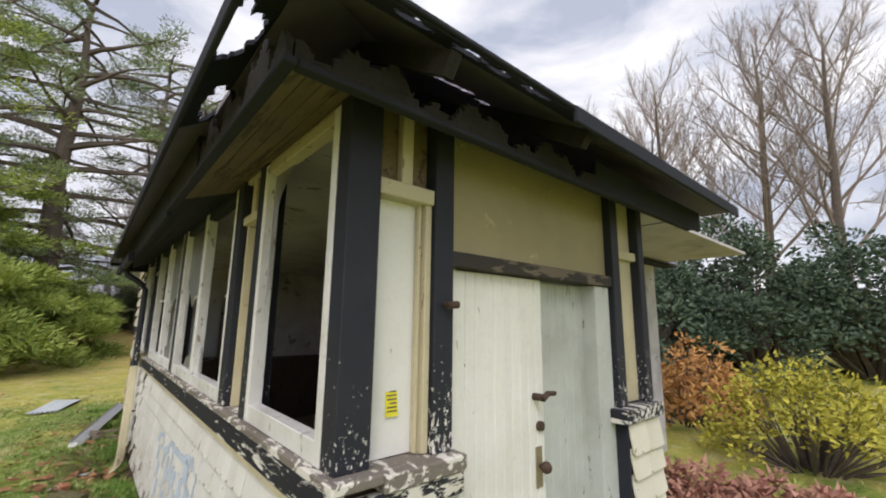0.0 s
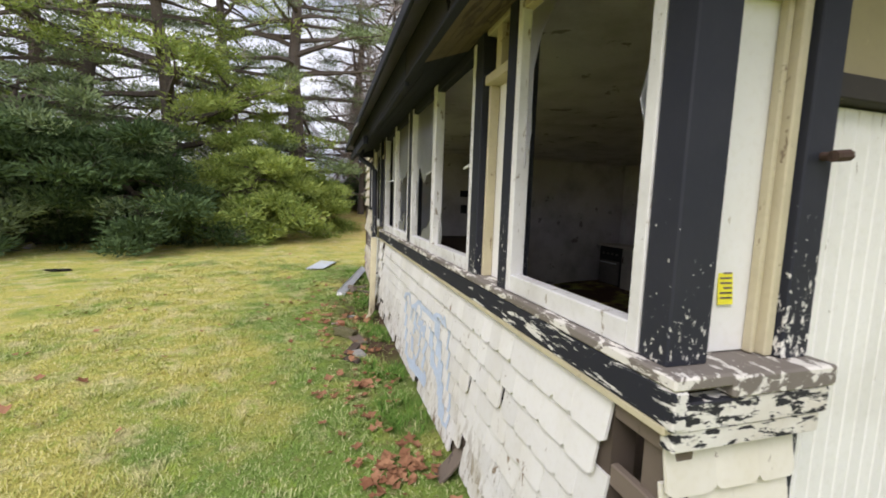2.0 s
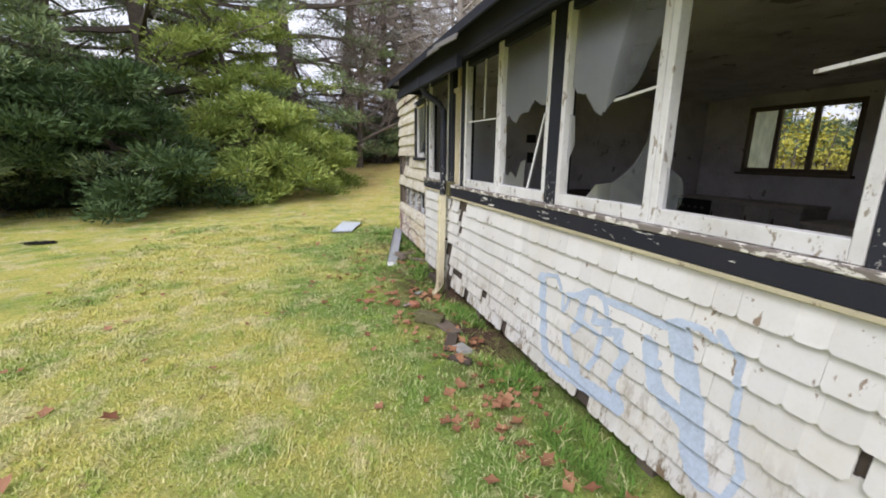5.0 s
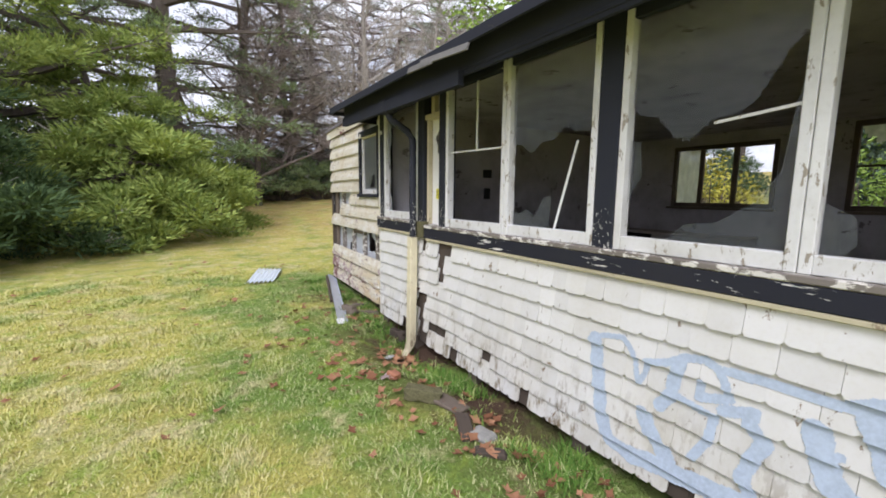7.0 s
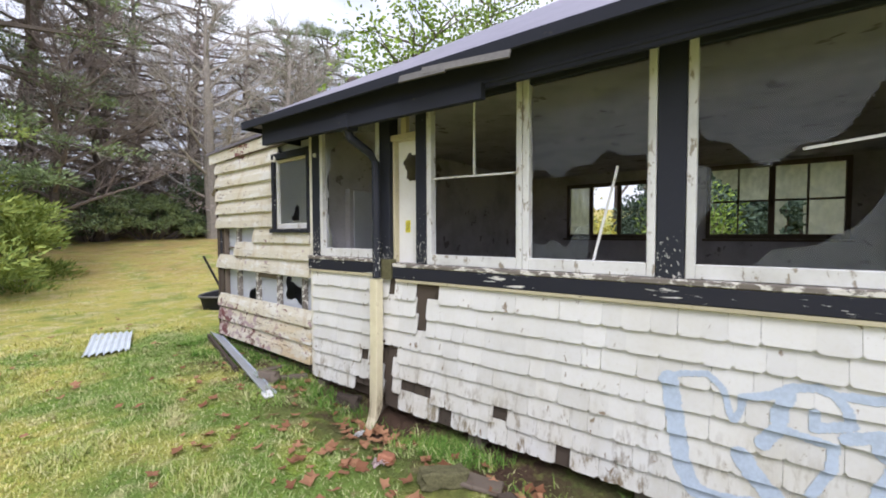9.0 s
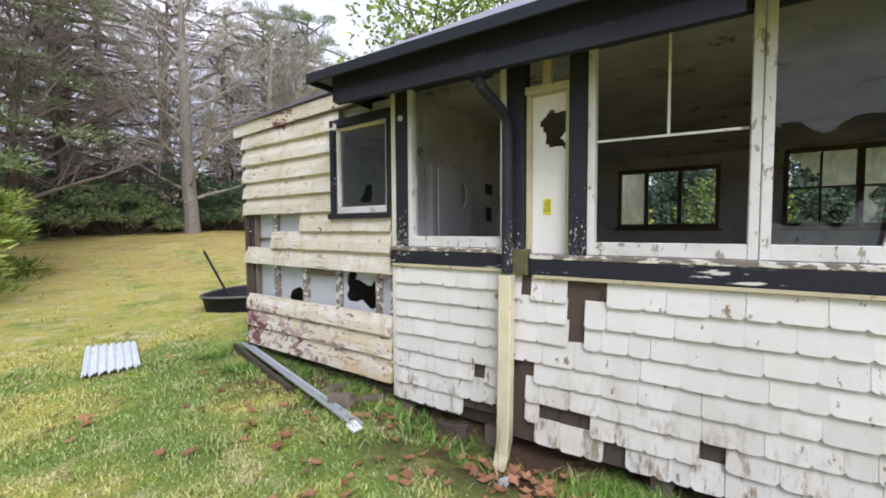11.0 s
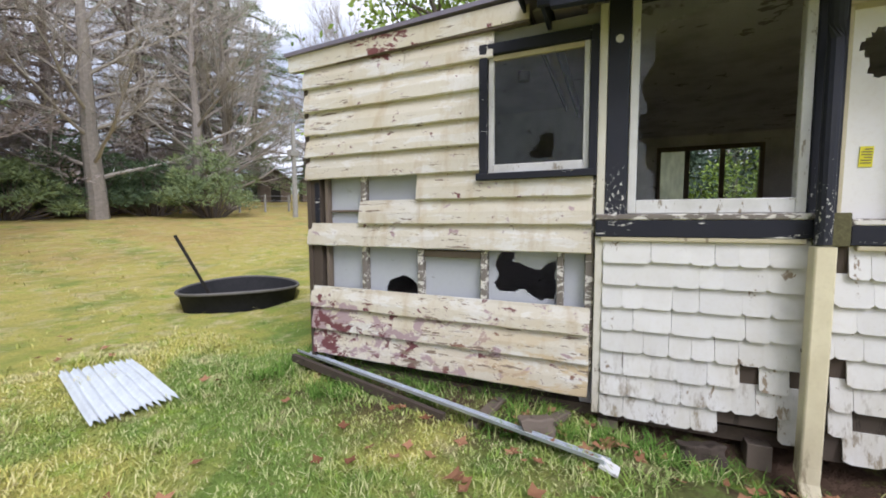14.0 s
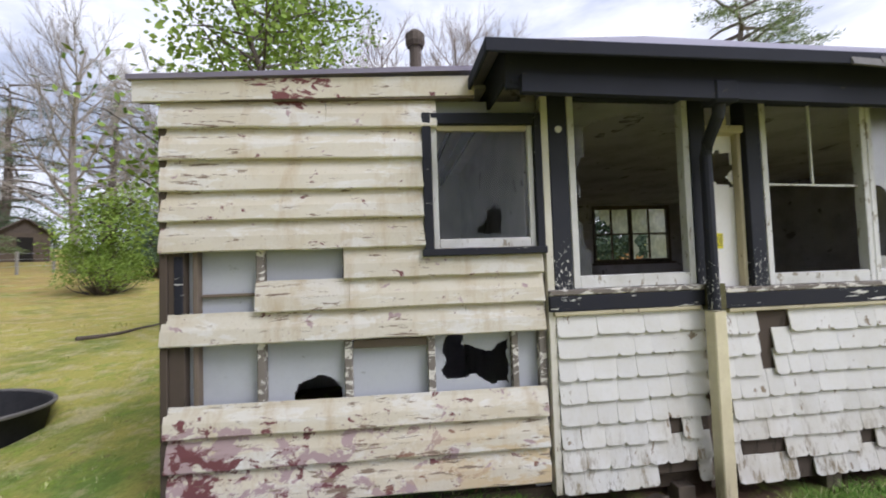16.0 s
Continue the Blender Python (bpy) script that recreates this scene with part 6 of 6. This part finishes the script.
    for i in range(9):
        a = 0.2 + i * 0.12
        rad = (36 if a < 0.6 or a > 0.86 else 47) + rnd.uniform(-2, 2)
        shrub(-2 + rad * math.sin(a), 2 + rad * math.cos(a), 6, 3, 4.5, 140 + i, SHRUB, "dark evergreen undergrowth at the meadow's edge", "undergrowth", 46, 0.28, 90, "undergrowth along the wood", thin=0.105)
    # evergreen hedge and shrubs beyond the entrance
    for i, (x, y, h) in enumerate(((13.5, 4.6, 3.6), (15.5, 2.4, 5.0), (16.5, -0.2, 4.6), (16.0, -3.0, 4.2), (17.5, 5.5, 4.2))):
        shrub(x, y, 4.4, 4.2, h, 160 + i, HEDGE, "tall blue-green evergreen hedge", "hedge_shrub", 90, 0.17, 140, "evergreen hedge")
    shrub(5.9, -0.2, 2.0, 1.9, 1.2, 170, YELLOW_LEAF, "yellow-green azalea bush beside the entrance", "azalea_bush", 90, 0.075, 46)
    shrub(4.0, -0.35, 1.7, 1.1, 0.42, 171, RED_LEAF, "low maroon bush by the entrance pier", "maroon_bush", 60, 0.08, 40)
    shrub(3.7, 0.35, 0.9, 0.8, 0.55, 172, RED_LEAF, "low maroon bush by the entrance pier", "maroon_bush", 30, 0.08, 40)
    shrub(9.0, 1.9, 3.2, 2.2, 0.9, 173, ORANGE, "patch of dead orange bracken", "bracken", 60, 0.11, 40, "orange bracken")
    shrub(7.1, 1.5, 2.2, 1.6, 1.4, 175, ORANGE, "patch of dead orange bracken", "bracken", 50, 0.11, 40, "orange bracken")
    shrub(11.5, 1.0, 4.5, 1.6, 0.9, 174, HEDGE, "low green shrubs in front of the hedge", "shrub", 40, 0.1, 50)
    # fresh green trees behind the annex
    broadleaf(5.3, 10.0, 8.5, 2.8, 181, "fresh green leafy tree behind the annex")
    broadleaf(8.8, 9.8, 11.0, 3.2, 182, "fresh green leafy tree behind the annex")
    broadleaf(14.2, 18.2, 4.4, 1.9, 183, "small fresh green tree at the meadow's edge")
    shrub(14.0, 18.0, 3.4, 2.4, 2.3, 198, FRESH, "fresh green bush under the small tree", "shrub", 70, 0.095, 90)


plant()


# ---- far things ----
def hut(x, y, rz, w=3.2):
    h = tagged(thing("hut", "small dark hut with a gable roof at the wood's edge", "hut", "far huts", at=(x, y, gz(x, y) - 0.1)))
    bm = bmesh.new()
    box(bm, -w / 2, w / 2, -1.4, 1.4, 0, 2.0)
    part("wall", bm, BARE_WOOD, h, "weathered timber hut wall")
    # solid panel on the wall; its char black stands for the doorway's shade
    part("opening", slab(-0.4, 0.4, -1.45, -1.402, 0.0, 1.7, 0), CHAR, h, "dark panel standing for the shade inside a doorway")
    bm = bmesh.new()
    for s in (-1, 1):
        beam(bm, (s * (w / 2 + 0.35), 0, 1.85), (0, 0, 3.0), 3.4, 0.08, (0, 0, 1))
    part("gable_roof", bm, BARK, h, "dark shingled gable roof")
    bm = bmesh.new()
    v = [bm.verts.new(q) for q in ((-w / 2, -1.4, 2.0), (w / 2, -1.4, 2.0), (0, -1.4, 2.95), (-w / 2, -1.34, 2.0), (w / 2, -1.34, 2.0), (0, -1.34, 2.95))]
    bm.faces.new((v[0], v[1], v[2]))
    bm.faces.new((v[5], v[4], v[3]))
    part("gable", bm, BARK, h)
    h.rotation_euler = (0, 0, radians(rz))


hut(27.5, 36.3, -38, 2.6)
hut(30.2, 33.7, -42, 2.6)


def pole(x, y, h):
    t = tagged(thing("utility_pole", "pale wooden utility pole with a lamp box", "pole", at=(x, y, gz(x, y) - 0.1)))
    bm = bmesh.new()
    tube(bm, ((0, 0, 0), (0.02, 0, h)), [0.15, 0.11], 10)
    part("shaft", bm, CONCRETE, t)
    part("lamp_box", slab(-0.35, 0.25, -0.15, 0.15, h * 0.66, h * 0.66 + 0.3), CONCRETE, t)


pole(16.0, 23.4, 5.4)


def fence():
    rnd = random.Random(3)
    t = tagged(thing("wire_fence", "sagging wire fence with thin posts along the wood", "fence"))
    prev = None
    w = Acc()
    for i in range(12):
        x, y = 8.5 + i * 1.5, 30.5 - i * 0.55
        z = gz(x, y)
        part("fence_post", slab(x - 0.05, x + 0.05, y - 0.05, y + 0.05, z - 0.2, z + 1.15), CONCRETE, t)
        if prev:
            for h in (0.4, 0.75, 1.05):
                w.limb((prev[0], prev[1], prev[2] + h), (x, y, z + h), 0.008, 0.008, 3)
        prev = (x, y, z)
    w.ob("wires", GALV, t)


fence()


def flue():
    t = tagged(thing("flue_pipe", "dark metal flue pipe with a cap above the annex roof", "flue", at=(1.2, 7.35, 2.6)))
    bm = bmesh.new()
    tube(bm, ((0, 0, 0), (0, 0, 0.95)), 0.055, 12)
    part("shaft", bm, BARK, t)
    bm = bmesh.new()
    tube(bm, ((0, 0, 0.95), (0, 0, 0.99), (0, 0, 1.06), (0, 0, 1.10)), [0.075, 0.09, 0.09, 0.05], 12)
    part("cap", bm, BARK, t)


flue()


def fallen_branch():
    rnd = random.Random(5)
    p, d = Vector((6.2, 13.6, 0)), Vector((0.8, -0.6, 0))
    pts = []
    for k in range(9):
        pts.append((p.x, p.y, gz(p.x, p.y) + 0.04))
        p = p + d * 0.32
        d = (d + Vector((rnd.uniform(-0.2, 0.2), rnd.uniform(-0.2, 0.2), 0))).normalized()
    bm = tube(bmesh.new(), pts, [0.042 - 0.004 * k for k in range(9)], 6)
    tagged(part("fallen_branch", bm, BARK), "dark fallen branch in the meadow", "branch")


fallen_branch()


# ---- grass, fallen leaves ----
def inside_house(x, y):
    return x > -0.02 and -0.02 < y < 9.0


def blade(acc, x, y, z, h, half, rnd):
    ang = rnd.uniform(0, 6.283)
    lean = rnd.uniform(0.3, 1.3)
    d = Vector((math.cos(ang) * lean, math.sin(ang) * lean, 1)).normalized()
    p = Vector((x, y, z))
    s = Vector((-math.sin(ang), math.cos(ang), 0)) * half
    m = p + d * h * 0.55
    e = m + (d + Vector((math.cos(ang), math.sin(ang), -0.35)) * 0.6).normalized() * h * 0.6
    i = len(acc.v)
    acc.v += [tuple(p - s), tuple(p + s), tuple(m + s * 0.8), tuple(m - s * 0.8), tuple(e)]
    acc.f += [(i, i + 1, i + 2, i + 3), (i + 3, i + 2, i + 4)]


def grass():
    rnd = random.Random(8)
    acc, rank_acc = Acc(), Acc()
    n = 0
    while n < 44000:
        x, y = (rnd.uniform(-4.5, 0.4), rnd.uniform(-0.6, 11.0)) if rnd.random() < 0.72 else (rnd.uniform(-12, 8), rnd.uniform(-1, 24))
        if inside_house(x, y) and not (x < 0.45 and y > 6.6):
            continue
        if (x - 1.95) ** 2 + (y - 11.9) ** 2 < 0.85:
            continue
        away = max(0.0, abs(x + 1.2) - 1.2, y - 8.0)
        if rnd.random() > min(1.0, 1.0 / (0.35 + 0.42 * away)):
            continue
        bare = noise.noise(Vector((x * 1.4, y * 1.4, 0))) > 0.02 and -0.85 < x and 3.4 < y < 6.6
        if bare and rnd.random() < 0.9:
            continue
        n += 1
        z = gz(x, y) - 0.005
        wall_foot = -0.42 < x < 0.0 and 1.9 < y < 6.7 or -0.45 < x < 0.35 and 6.6 < y < 9.2
        tall = wall_foot and noise.noise(Vector((x * 3, y * 2.2, 5))) > -0.02
        clump = noise.noise(Vector((x * 2.3, y * 2.3, 3)))
        rank = 2.5 if tall else 0.75 + 1.9 * max(0.0, clump) ** 0.8
        big = 1.0 + 0.16 * max(0.0, away - 1.0)
        a = rank_acc if tall and rnd.random() < 0.8 else acc
        for _ in range(5 if away < 3 else 4):
            blade(a, x + rnd.gauss(0, 0.022 * big), y + rnd.gauss(0, 0.022 * big), z, rnd.uniform(0.02, 0.056) * rank * min(big, 1.5), 0.0030 * big, rnd)
    tagged(acc.ob("grass", BLADES), "patchy green and dry yellow grass blades in the meadow", "grass", kind="stuff")
    tagged(rank_acc.ob("rank_grass", RANK), "long dark green grass along the foot of the wall", "grass", kind="stuff")


grass()


def litter():
    rnd = random.Random(31)
    acc = Acc()
    spots = []
    for cx, cy, s, n in ((-0.35, 1.75, 0.16, 40), (-0.5, 2.4, 0.2, 14), (-0.57, 2.9, 0.12, 18), (-0.36, 1.66, 0.1, 30), (-0.42, 3.2, 0.25, 30), (-0.5, 3.85, 0.14, 26), (-0.6, 4.5, 0.35, 34), (-0.5, 5.6, 0.4, 46), (-1.15, 5.35, 0.22, 12), (-0.75, 5.2, 0.2, 14), (-0.35, 5.35, 0.16, 26), (-0.9, 7.6, 0.4, 10), (-1.25, 6.15, 0.15, 14), (-0.5, 7.0, 0.3, 16), (-0.4, 8.4, 0.4, 12), (-0.25, 6.6, 0.25, 16)):
        spots += [(rnd.gauss(cx, s), rnd.gauss(cy, s)) for _ in range(n)]
    spots += [(rnd.uniform(-5, -0.3), rnd.uniform(-0.2, 12)) for _ in range(150)]
    for x, y in spots:
        if x > -0.08 and y < 6.6:
            x = -0.1 - rnd.random() * 0.2
        z = gz(x, y) + rnd.uniform(0.012, 0.04)
        r = rnd.uniform(0.025, 0.06)
        a0 = rnd.uniform(0, 6.28)
        tilt = ball(rnd) * 0.5
        i = len(acc.v)
        k = 9
        acc.v.append((x, y, z))
        for j in range(k):
            a = a0 + 6.283 * j / k
            q = r * (1.0 if j % 2 else 0.55) * rnd.uniform(0.8, 1.15)
            dx, dy = math.cos(a) * q, math.sin(a) * q
            acc.v.append((x + dx, y + dy, max(gz(x, y) + 0.004, z + dx * tilt.x + dy * tilt.y + 0.25 * q)))
        for j in range(k):
            acc.f.append((i, i + 1 + j, i + 1 + (j + 1) % k))
    tagged(acc.ob("fallen_leaves", FALLEN), "curled brown fallen leaves strewn on the grass", "leaves", kind="stuff")


litter()
